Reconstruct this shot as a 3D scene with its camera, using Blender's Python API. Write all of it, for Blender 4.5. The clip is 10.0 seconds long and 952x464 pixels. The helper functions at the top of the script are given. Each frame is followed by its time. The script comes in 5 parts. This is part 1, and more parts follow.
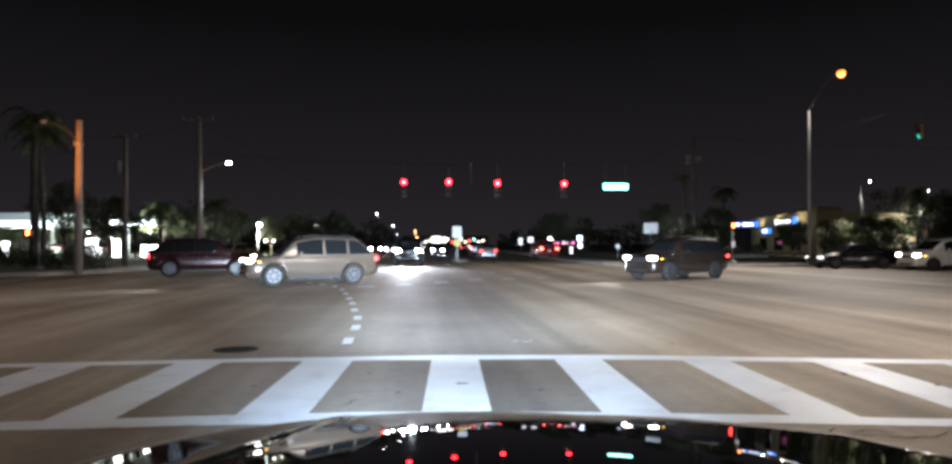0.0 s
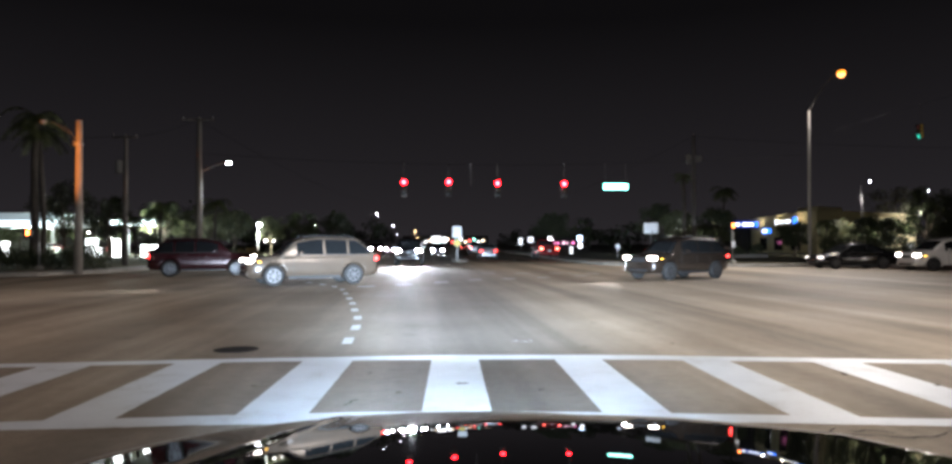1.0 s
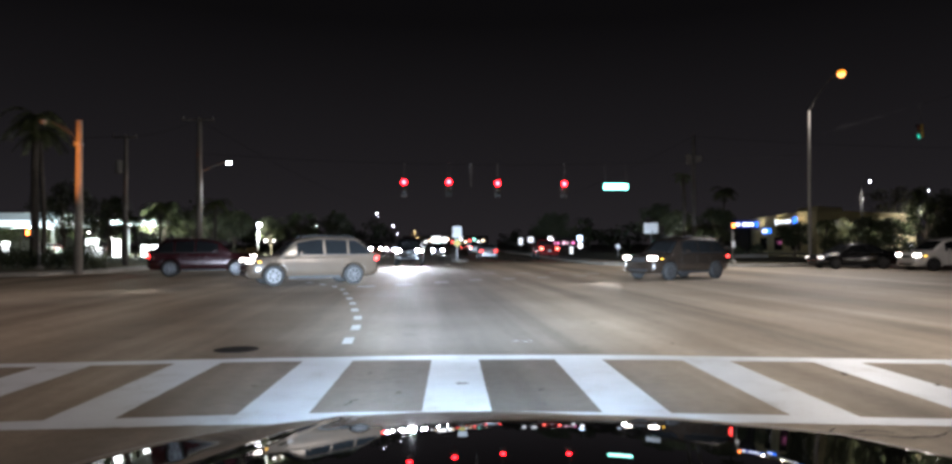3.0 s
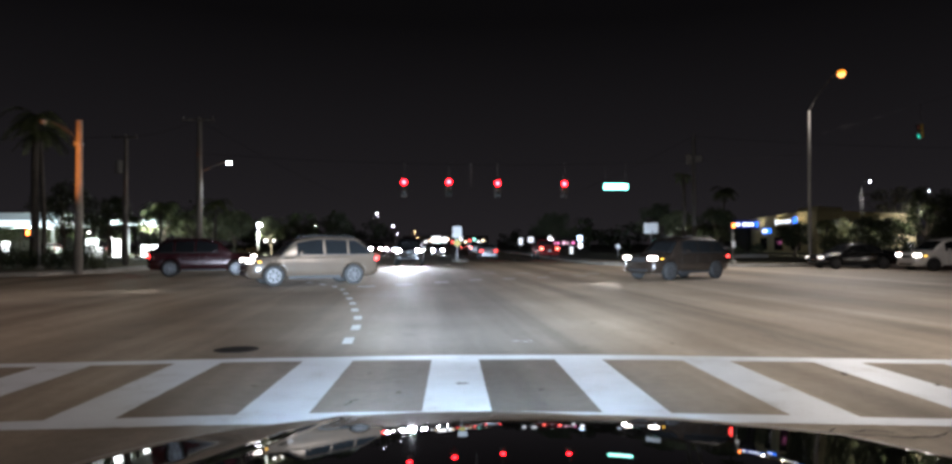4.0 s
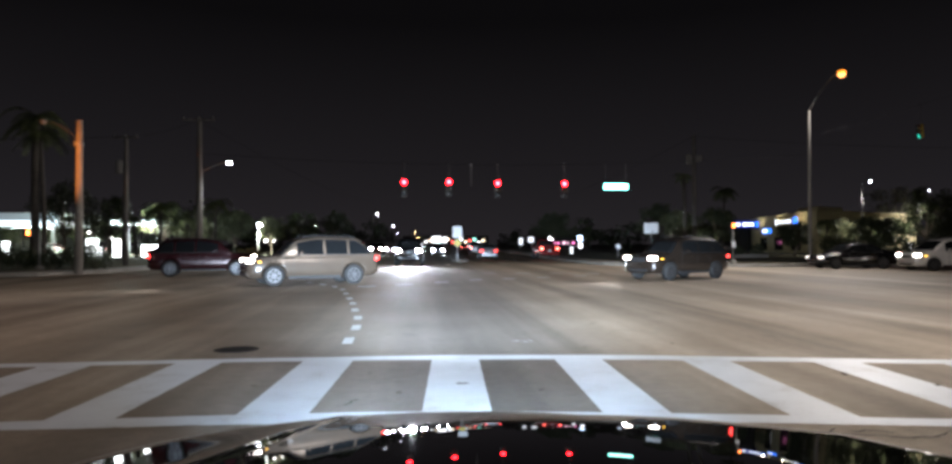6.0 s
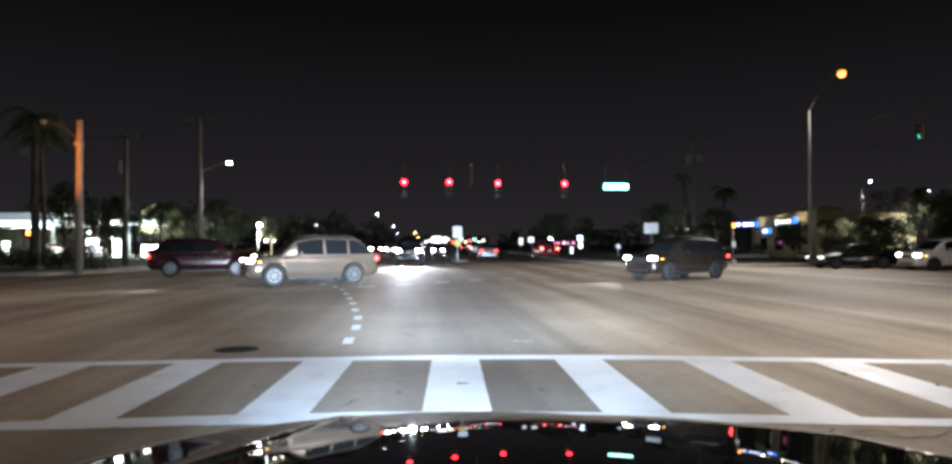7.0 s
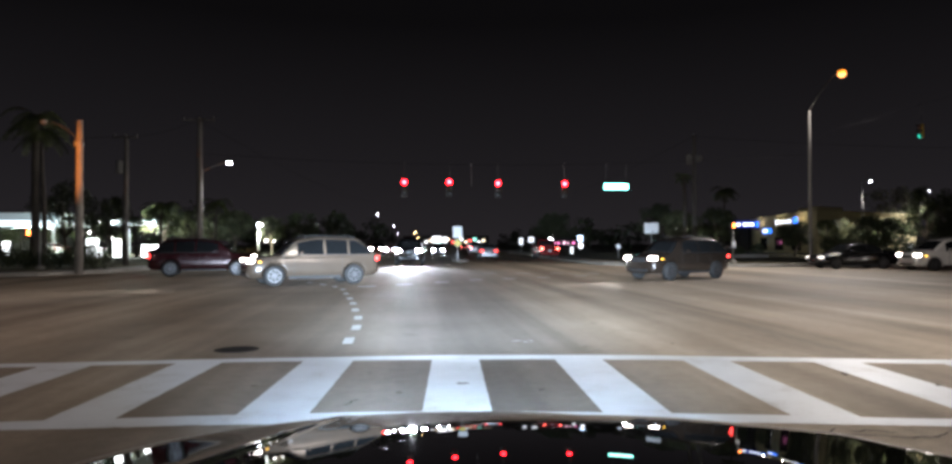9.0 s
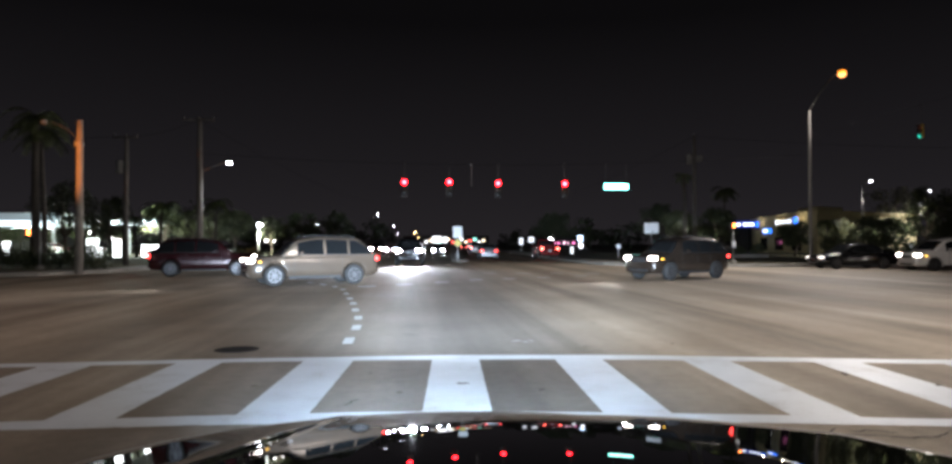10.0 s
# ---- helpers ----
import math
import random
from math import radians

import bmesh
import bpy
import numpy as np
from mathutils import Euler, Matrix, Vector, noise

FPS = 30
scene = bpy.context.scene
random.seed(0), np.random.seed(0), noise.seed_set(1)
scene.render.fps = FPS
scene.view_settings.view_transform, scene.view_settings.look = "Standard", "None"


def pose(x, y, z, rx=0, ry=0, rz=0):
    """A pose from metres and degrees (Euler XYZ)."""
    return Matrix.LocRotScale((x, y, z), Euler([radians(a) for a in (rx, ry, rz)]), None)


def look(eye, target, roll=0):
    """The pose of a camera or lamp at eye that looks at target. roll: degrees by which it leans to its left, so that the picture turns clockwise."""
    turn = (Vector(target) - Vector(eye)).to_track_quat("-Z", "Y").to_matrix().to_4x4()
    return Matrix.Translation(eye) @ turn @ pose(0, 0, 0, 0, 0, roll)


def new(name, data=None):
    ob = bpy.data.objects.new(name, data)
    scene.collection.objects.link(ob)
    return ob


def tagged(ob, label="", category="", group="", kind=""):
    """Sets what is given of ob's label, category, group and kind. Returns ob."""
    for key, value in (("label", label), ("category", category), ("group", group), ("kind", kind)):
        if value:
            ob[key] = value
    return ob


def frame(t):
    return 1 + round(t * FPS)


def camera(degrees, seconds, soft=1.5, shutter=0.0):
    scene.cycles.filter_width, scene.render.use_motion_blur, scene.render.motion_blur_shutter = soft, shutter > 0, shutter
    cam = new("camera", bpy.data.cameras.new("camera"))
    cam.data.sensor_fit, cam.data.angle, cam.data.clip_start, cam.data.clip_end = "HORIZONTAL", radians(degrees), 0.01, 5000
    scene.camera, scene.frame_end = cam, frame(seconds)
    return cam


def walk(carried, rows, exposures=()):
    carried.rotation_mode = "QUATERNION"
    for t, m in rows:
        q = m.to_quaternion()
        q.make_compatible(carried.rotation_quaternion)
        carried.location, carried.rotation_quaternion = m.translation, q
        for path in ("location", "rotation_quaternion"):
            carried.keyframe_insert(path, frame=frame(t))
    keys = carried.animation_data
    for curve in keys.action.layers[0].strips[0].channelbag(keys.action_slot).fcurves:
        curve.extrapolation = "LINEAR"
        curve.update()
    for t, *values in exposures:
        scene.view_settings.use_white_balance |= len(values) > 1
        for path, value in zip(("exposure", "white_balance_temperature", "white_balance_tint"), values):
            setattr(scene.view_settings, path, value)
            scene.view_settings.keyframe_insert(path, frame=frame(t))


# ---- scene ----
cam = camera(70.0, 10.0, soft=3.0)
EYE = (0.0, 0.0, 1.45)
walk(cam, [(0.0, pose(*EYE, 91.03, 0.1, -3.2)), (5.0, pose(*EYE, 91.03, 0.1, -3.18)), (10.0, pose(*EYE, 91.03, 0.1, -3.15))],
     exposures=[(t, stops, 6340, 15) for t, stops in ((0.0, 0.48), (1.0, 0.62), (1.6, 0.48), (2.5, 0.46), (4.0, 0.22), (5.5, 0.26), (6.8, 0.54), (7.3, 0.56), (8.0, 0.38), (8.6, 0.36), (9.4, 0.38), (10.0, 0.32))])

# ---- sky, lamps ----
world = bpy.data.worlds.new("night")
scene.world = world
world.use_nodes = True
wn = world.node_tree
bg = wn.nodes["Background"]
wtc = wn.nodes.new("ShaderNodeTexCoord")
wsep = wn.nodes.new("ShaderNodeSeparateXYZ")
wramp = wn.nodes.new("ShaderNodeValToRGB")
wramp.color_ramp.elements.new(0.11)
for stop, (where, shade) in zip(wramp.color_ramp.elements, ((0.0, (0.0145, 0.0131, 0.0142)), (0.11, (0.0096, 0.0087, 0.0095)), (0.31, (0.0027, 0.0025, 0.0027)))):
    stop.position, stop.color = where, (*shade, 1)
wn.links.new(wtc.outputs["Generated"], wsep.inputs[0])
wn.links.new(wsep.outputs["Z"], wramp.inputs[0])
wn.links.new(wramp.outputs[0], bg.inputs["Color"])
bg.inputs["Strength"].default_value = 1.0

# the plan is laid out on a grid whose rows, along the road ahead, are DEPTH metres apart
DEPTH = 1.4543
AHEAD = Vector((math.sin(radians(3.2)), math.cos(radians(3.2))))


def site(x, y):
    """The place in metres of a point of the plan."""
    d = (DEPTH - 1) * (x * AHEAD.x + y * AHEAD.y)
    return x + d * AHEAD.x, y + d * AHEAD.y


def sited(p):
    return Vector((*site(p[0], p[1]), p[2]))


SODIUM = (1.0, 0.93, 0.84)
DEEP_SODIUM = (1.0, 0.29, 0.035)
LED = (0.86, 0.95, 1.0)


def lamp(name, at, watts, colour, radius=0.15, target=None, cone=150, blend=0.6, wide=1.0):
    data = bpy.data.lights.new(name, "SPOT" if target else "POINT")
    data.energy, data.color, data.shadow_soft_size = watts, colour, radius
    if target:
        data.spot_size, data.spot_blend = radians(cone), blend
    ob = new(name, data)
    at, target = sited(at), target and sited(target)
    ob.matrix_world = look(at, target) @ Matrix.Diagonal((wide, 1, 1, 1)) if target else Matrix.Translation(at)
    return ob


# ---- materials ----
def mat(name, base, rough=0.6, metal=0.0, scale=6.0, vary=0.25, fine=60.0, bump=0.15, depth=0.01, emit=None, strength=0.0, coat=0.0,
        tint=None, stretch=(1, 1, 1), per_object=0.0):
    m = bpy.data.materials.new(name)
    m.use_nodes = True
    nt = m.node_tree
    b = nt.nodes["Principled BSDF"]
    b.inputs["Roughness"].default_value, b.inputs["Metallic"].default_value = rough, metal
    b.inputs["Coat Weight"].default_value = coat
    b.inputs["Coat Roughness"].default_value = 0.02
    tc = nt.nodes.new("ShaderNodeTexCoord")
    mp = nt.nodes.new("ShaderNodeMapping")
    mp.inputs["Scale"].default_value = stretch
    nt.links.new(tc.outputs["Object"], mp.inputs[0])
    big, small = nt.nodes.new("ShaderNodeTexNoise"), nt.nodes.new("ShaderNodeTexNoise")
    big.inputs["Scale"].default_value, small.inputs["Scale"].default_value = scale, fine
    big.inputs["Detail"].default_value, small.inputs["Detail"].default_value = 5, 4
    for n in (big, small):
        nt.links.new(mp.outputs[0], n.inputs["Vector"])
    add = nt.nodes.new("ShaderNodeMath")
    add.operation = "MULTIPLY_ADD"
    add.inputs[1].default_value = 0.35
    nt.links.new(small.outputs["Fac"], add.inputs[0])
    nt.links.new(big.outputs["Fac"], add.inputs[2])
    ramp = nt.nodes.new("ShaderNodeValToRGB")
    lo = [c * (1 - vary) for c in base]
    hi = [min(1, c * (1 + vary)) for c in (tint or base)]
    ramp.color_ramp.elements[0].position, ramp.color_ramp.elements[0].color = 0.45, (*lo, 1)
    ramp.color_ramp.elements[1].position, ramp.color_ramp.elements[1].color = 0.95, (*hi, 1)
    nt.links.new(add.outputs[0], ramp.inputs[0])
    out = ramp.outputs[0]
    if per_object:
        info, hsv, mr = nt.nodes.new("ShaderNodeObjectInfo"), nt.nodes.new("ShaderNodeHueSaturation"), nt.nodes.new("ShaderNodeMapRange")
        mr.inputs["To Min"].default_value, mr.inputs["To Max"].default_value = 1 - per_object, 1 + per_object
        nt.links.new(info.outputs["Random"], mr.inputs["Value"])
        nt.links.new(mr.outputs[0], hsv.inputs["Value"])
        nt.links.new(out, hsv.inputs["Color"])
        out = hsv.outputs[0]
    nt.links.new(out, b.inputs["Base Color"])
    if bump:
        bp = nt.nodes.new("ShaderNodeBump")
        bp.inputs["Strength"].default_value, bp.inputs["Distance"].default_value = bump, depth
        nt.links.new(small.outputs["Fac"], bp.inputs["Height"])
        nt.links.new(bp.outputs[0], b.inputs["Normal"])
    if emit:
        b.inputs["Emission Color"].default_value = (*emit, 1)
        b.inputs["Emission Strength"].default_value = strength
    return m


def glow(name, colour, strength):
    return mat(name, [c * 0.6 for c in colour], 0.4, vary=0.05, bump=0, emit=colour, strength=strength)


def asphalt():
    """Old grey-tan asphalt: polished wheel tracks, stains, fine aggregate."""
    m = bpy.data.materials.new("asphalt")
    m.use_nodes = True
    nt = m.node_tree
    b = nt.nodes["Principled BSDF"]
    tc = nt.nodes.new("ShaderNodeTexCoord")

    def noise_at(scale, detail, stretch=(1, 1, 1), turn=0.0, rough=0.55):
        mp, n = nt.nodes.new("ShaderNodeMapping"), nt.nodes.new("ShaderNodeTexNoise")
        mp.vector_type = "TEXTURE"
        mp.inputs["Scale"].default_value, mp.inputs["Rotation"].default_value = [1 / k for k in stretch], (0, 0, radians(turn))
        n.inputs["Scale"].default_value, n.inputs["Detail"].default_value, n.inputs["Roughness"].default_value = scale, detail, rough
        nt.links.new(tc.outputs["Object"], mp.inputs[0])
        nt.links.new(mp.outputs[0], n.inputs["Vector"])
        return n.outputs["Fac"]

    def ramp(fac, stops):
        r = nt.nodes.new("ShaderNodeValToRGB")
        while len(r.color_ramp.elements) < len(stops):
            r.color_ramp.elements.new(0.5)
        for e, (p, c) in zip(r.color_ramp.elements, stops):
            e.position, e.color = p, (c, c, c, 1) if isinstance(c, float) else (*c, 1)
        nt.links.new(fac, r.inputs[0])
        return r.outputs[0]

    def times(a, c):
        x = nt.nodes.new("ShaderNodeMix")
        x.data_type, x.blend_type = "RGBA", "MULTIPLY"
        x.inputs["Factor"].default_value = 1.0
        nt.links.new(a, x.inputs["A"])
        nt.links.new(c, x.inputs["B"])
        return x.outputs["Result"]

    base = ramp(noise_at(0.35, 6), [(0.3, (0.244, 0.204, 0.154)), (0.7, (0.324, 0.277, 0.216))])
    tracks = ramp(noise_at(1.0, 4, (0.018, 0.50, 1), -88), [(0.39, 0.66), (0.5, 1.0), (0.61, 1.32)])
    tracks_b = ramp(noise_at(1.0, 3, (0.025, 0.30, 1), 26), [(0.34, 0.93), (0.66, 1.05)])
    stains = ramp(noise_at(1.6, 7, rough=0.7), [(0.28, 0.72), (0.42, 1.0)])
    grit = ramp(noise_at(90, 3), [(0.3, 0.72), (0.7, 1.26)])
    blotch = ramp(noise_at(7.0, 5, rough=0.65), [(0.3, 0.88), (0.7, 1.11)])
    # the oil-darkened middle of the lane ahead, headlight contrast put into its colour
    sep = nt.nodes.new("ShaderNodeSeparateXYZ")
    nt.links.new(tc.outputs["Object"], sep.inputs[0])
    away = nt.nodes.new("ShaderNodeMath")
    away.operation = "ABSOLUTE"
    nt.links.new(sep.outputs["X"], away.inputs[0])
    reach = nt.nodes.new("ShaderNodeMapRange")
    reach.inputs["From Max"].default_value = 4.0
    nt.links.new(away.outputs[0], reach.inputs["Value"])
    oil_contrast = ramp(reach.outputs[0], [(0.0, (0.58, 0.62, 0.70)), (0.34, (0.65, 0.69, 0.76)), (0.72, (1.0, 1.0, 1.0))])
    col = times(times(times(times(times(times(base, tracks), tracks_b), stains), grit), blotch), oil_contrast)
    nt.links.new(col, b.inputs["Base Color"])
    rr = ramp(noise_at(0.8, 4, (0.06, 0.6, 1), 8), [(0.3, 0.82), (0.7, 0.68)])
    nt.links.new(rr, b.inputs["Roughness"])
    b.inputs["Specular IOR Level"].default_value = 0.22
    bp = nt.nodes.new("ShaderNodeBump")
    bp.inputs["Strength"].default_value, bp.inputs["Distance"].default_value = 0.5, 0.006
    nt.links.new(noise_at(140, 3), bp.inputs["Height"])
    nt.links.new(bp.outputs[0], b.inputs["Normal"])
    return m


def worn_paint(name, base, worn):
    """Thermoplastic road paint, scuffed through to grey in places."""
    m = bpy.data.materials.new(name)
    m.use_nodes = True
    nt = m.node_tree
    b = nt.nodes["Principled BSDF"]
    tc, n1, n2 = nt.nodes.new("ShaderNodeTexCoord"), nt.nodes.new("ShaderNodeTexNoise"), nt.nodes.new("ShaderNodeTexNoise")
    geo = nt.nodes.new("ShaderNodeNewGeometry")
    n1.inputs["Scale"].default_value, n1.inputs["Detail"].default_value, n1.inputs["Roughness"].default_value = 1.4, 8, 0.68
    n2.inputs["Scale"].default_value, n2.inputs["Detail"].default_value = 45, 4
    for n in (n1, n2):
        nt.links.new(geo.outputs["Position"], n.inputs["Vector"])
    add = nt.nodes.new("ShaderNodeMath")
    add.operation = "MULTIPLY_ADD"
    add.inputs[1].default_value = 0.3
    nt.links.new(n2.outputs["Fac"], add.inputs[0])
    nt.links.new(n1.outputs["Fac"], add.inputs[2])
    r = nt.nodes.new("ShaderNodeValToRGB")
    e = r.color_ramp.elements
    e[0].position, e[0].color = 0.44, (*worn, 1)
    e[1].position, e[1].color = 0.60, (*base, 1)
    e.new(0.82).color = (*[min(1, c * 1.12) for c in base], 1)
    nt.links.new(add.outputs[0], r.inputs[0])
    nt.links.new(r.outputs[0], b.inputs["Base Color"])
    b.inputs["Roughness"].default_value = 0.55
    bp = nt.nodes.new("ShaderNodeBump")
    bp.inputs["Strength"].default_value, bp.inputs["Distance"].default_value = 0.3, 0.003
    nt.links.new(n2.outputs["Fac"], bp.inputs["Height"])
    nt.links.new(bp.outputs[0], b.inputs["Normal"])
    return m


ASPHALT = asphalt()
PAINT_WHITE = worn_paint("road_paint", (0.53, 0.57, 0.60), (0.38, 0.39, 0.39))
CONCRETE = mat("concrete", (0.25, 0.235, 0.21), 0.85, scale=0.9, vary=0.25, fine=50)
KERB = mat("kerb_concrete", (0.29, 0.275, 0.245), 0.8, scale=1.5, vary=0.25, fine=60)
GRASS = mat("grass", (0.085, 0.078, 0.040), 0.9, scale=0.6, vary=0.4, fine=40, bump=0.8, depth=0.05)
DIRT = mat("ground_soil", (0.06, 0.058, 0.04), 0.95, scale=0.1, vary=0.4, fine=8)
POLE_CONCRETE = mat("pole_concrete", (0.27, 0.245, 0.215), 0.8, scale=2, vary=0.2, fine=40)
POLE_WOOD = mat("pole_wood", (0.092, 0.082, 0.072), 0.85, scale=3, vary=0.3, fine=30, stretch=(6, 6, 0.4), bump=0.5)
DULL_STEEL = mat("weathered_steel", (0.13, 0.125, 0.115), 0.8, 0.0, scale=4, vary=0.25, fine=40)
GALV = mat("galvanised_steel", (0.30, 0.30, 0.29), 0.45, 0.7, scale=5, vary=0.2, fine=40)
ALU = mat("spun_aluminium", (0.30, 0.28, 0.255), 0.75, 0.0, scale=3, vary=0.15, fine=40)
BLACK_METAL = mat("black_housing", (0.018, 0.018, 0.018), 0.5, vary=0.2, fine=30)
DARK_YELLOW = mat("signal_yellow", (0.30, 0.20, 0.03), 0.5, vary=0.2, fine=30)
IRON = mat("cast_iron", (0.022, 0.020, 0.019), 0.9, 0.0, scale=10, vary=0.3, fine=50, bump=0.4)
IRON.node_tree.nodes["Principled BSDF"].inputs["Specular IOR Level"].default_value = 0.12
RUBBER = mat("tyre_rubber", (0.02, 0.02, 0.02), 0.8, vary=0.2)
RIM = mat("alloy_rim", (0.13, 0.13, 0.135), 0.4, 0.8, vary=0.1)
CAR_GLASS = mat("dark_car_glass", (0.010, 0.011, 0.012), 0.04, vary=0.1, bump=0)
CAR_GLASS.node_tree.nodes["Principled BSDF"].inputs["Specular IOR Level"].default_value = 0.3
PLASTIC = mat("black_plastic", (0.02, 0.02, 0.021), 0.6, vary=0.15)
LAMP_OFF_RED = mat("red_lens", (0.30, 0.012, 0.012), 0.25, vary=0.1, bump=0)
TAIL_LIT = glow("tail_lamp_lit", (1.0, 0.05, 0.04), 6.0)
TAIL_DIM = glow("tail_lamp_dim", (1.0, 0.05, 0.03), 1.6)
BRAKE_LIT = glow("brake_lamp_lit", (1.0, 0.12, 0.08), 14.0)
HEAD_LIT = glow("head_lamp_lit", (0.92, 0.96, 1.0), 500.0)
HEAD_DIM = glow("head_lamp_dim", (1.0, 0.93, 0.82), 1.4)
HEAD_SOFT = glow("head_lamp_soft", (1.0, 0.93, 0.82), 16.0)
AMBER_LIT = glow("marker_lamp_amber", (1.0, 0.55, 0.05), 4.0)
PLATE = mat("plate_white", (0.5, 0.5, 0.5), 0.5, vary=0.1)
GREY_BAR = mat("plate_bar", (0.1, 0.12, 0.2), 0.6, vary=0.1)
BARK = mat("bark", (0.16, 0.13, 0.10), 0.95, scale=4, vary=0.4, fine=25, stretch=(3, 3, 0.6), bump=0.8, depth=0.03)
PALM_BARK = mat("palm_bark", (0.07, 0.06, 0.05), 0.95, scale=3, vary=0.35, fine=12, stretch=(1, 1, 5), bump=0.8, depth=0.03)


def leaf_material(name, base, vary=0.45):
    m = bpy.data.materials.new(name)
    m.use_nodes = True
    nt = m.node_tree
    b = nt.nodes["Principled BSDF"]
    geo, r = nt.nodes.new("ShaderNodeNewGeometry"), nt.nodes.new("ShaderNodeValToRGB")
    r.color_ramp.elements[0].color = (*[c * (1 - vary) for c in base], 1)
    r.color_ramp.elements[1].color = (base[0] * (1 + vary * 1.5), base[1] * (1 + vary), base[2] * (1 + vary * 0.5), 1)
    nt.links.new(geo.outputs["Random Per Island"], r.inputs[0])
    nt.links.new(r.outputs[0], b.inputs["Base Color"])
    b.inputs["Roughness"].default_value = 0.55
    return m


# one leaf in three tones: lamplight and night shade put into the colour
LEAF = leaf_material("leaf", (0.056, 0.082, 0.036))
LEAF_LAMPLIT = leaf_material("leaf_lamplit", (0.085, 0.102, 0.055))
LEAF_SHADED = leaf_material("leaf_shaded", (0.040, 0.055, 0.026))
FROND = leaf_material("palm_frond", (0.07, 0.095, 0.04))


# ---- mesh helpers ----
def part(name, bm, material, parent=None, label="", smooth=False):
    """Links a bmesh as one mesh object under a thing or part."""
    me = bpy.data.meshes.new(name)
    if smooth:
        for fc in bm.faces:
            fc.smooth = True
    bm.to_mesh(me)
    bm.free()
    me.materials.append(material)
    ob = new(name, me)
    if parent:
        ob.parent = parent
    return tagged(ob, label=label)


def raw(name, verts, faces, material, parent=None, label="", smooth=False):
    me = bpy.data.meshes.new(name)
    me.from_pydata([tuple(v) for v in verts], [], [tuple(fc) for fc in faces])
    if smooth:
        me.polygons.foreach_set("use_smooth", [True] * len(me.polygons))
    me.materials.append(material)
    ob = new(name, me)
    if parent:
        ob.parent = parent
    return tagged(ob, label=label)


def thing(name, at, label, category, group="", turn=0.0):
    ob = new(name)
    ob.matrix_world = pose(*sited(at), 0, 0, turn)
    ob.empty_display_size = 0.2
    return tagged(ob, label=label, category=category, group=group)


def box(sx, sy, sz, at=(0, 0, 0), bevel=0.0, m=None):
    bm = bmesh.new()
    bmesh.ops.create_cube(bm, size=1.0)
    bmesh.ops.scale(bm, vec=(sx, sy, sz), verts=bm.verts)
    if bevel:
        bmesh.ops.bevel(bm, geom=list(bm.edges), offset=min(bevel, 0.45 * min(sx, sy, sz)), segments=2, profile=0.5, affect="EDGES")
    if m:
        bmesh.ops.transform(bm, matrix=m, verts=bm.verts)
    bmesh.ops.translate(bm, vec=at, verts=bm.verts)
    return bm


def tube(points, radii, sides=12, caps=True):
    """A tapered tube along a polyline."""
    bm = bmesh.new()
    pts = [Vector(p) for p in points]
    rings = []
    for i, p in enumerate(pts):
        d = (pts[min(i + 1, len(pts) - 1)] - pts[max(i - 1, 0)]).normalized()
        side = d.cross(Vector((0, 1, 0))) if abs(d.y) < 0.9 else d.cross(Vector((1, 0, 0)))
        side.normalize()
        up = side.cross(d)
        r = radii[i] if isinstance(radii, (list, tuple)) else radii
        rings.append([bm.verts.new(p + r * (math.cos(2 * math.pi * k / sides) * side + math.sin(2 * math.pi * k / sides) * up)) for k in range(sides)])
    for a, c in zip(rings, rings[1:]):
        for k in range(sides):
            bm.faces.new((a[k], a[(k + 1) % sides], c[(k + 1) % sides], c[k]))
    if caps:
        bm.faces.new(rings[0][::-1])
        bm.faces.new(rings[-1])
    bmesh.ops.recalc_face_normals(bm, faces=bm.faces)
    return bm


def lathe(profile, sides=20, axis="Z", at=(0, 0, 0), caps=True):
    """A turned solid from (radius, height) pairs."""
    bm = bmesh.new()
    rings = []
    for r, h in profile:
        rings.append([bm.verts.new((r * math.cos(2 * math.pi * k / sides), r * math.sin(2 * math.pi * k / sides), h)) for k in range(sides)])
    for a, c in zip(rings, rings[1:]):
        for k in range(sides):
            bm.faces.new((a[k], a[(k + 1) % sides], c[(k + 1) % sides], c[k]))
    if caps:
        bm.faces.new(rings[0][::-1])
        bm.faces.new(rings[-1])
    turn = {"Z": Matrix(), "Y": Matrix.Rotation(radians(-90), 4, "X"), "X": Matrix.Rotation(radians(90), 4, "Y")}[axis]
    bmesh.ops.transform(bm, matrix=turn, verts=bm.verts)
    bmesh.ops.translate(bm, vec=at, verts=bm.verts)
    bmesh.ops.recalc_face_normals(bm, faces=bm.faces)
    return bm


def slab(outline, z0, z1):
    bm = bmesh.new()
    low = [bm.verts.new((x, y, z0)) for x, y in outline]
    top = [bm.verts.new((x, y, z1)) for x, y in outline]
    n = len(outline)
    for k in range(n):
        bm.faces.new((low[k], low[(k + 1) % n], top[(k + 1) % n], top[k]))
    bm.faces.new(top)
    bm.faces.new(low[::-1])
    bmesh.ops.recalc_face_normals(bm, faces=bm.faces)
    return bm


def inset(outline, d):
    """The outline (counter-clockwise) moved inwards by d."""
    out, n = [], len(outline)
    for k in range(n):
        p, a, c = (Vector(outline[i % n]) for i in (k, k - 1, k + 1))
        e1, e2 = (p - a).normalized(), (c - p).normalized()
        n1, n2 = Vector((-e1.y, e1.x)), Vector((-e2.y, e2.x))
        b = (n1 + n2).normalized()
        out.append(tuple(p + b * d / max(0.35, b.dot(n1))))
    return out


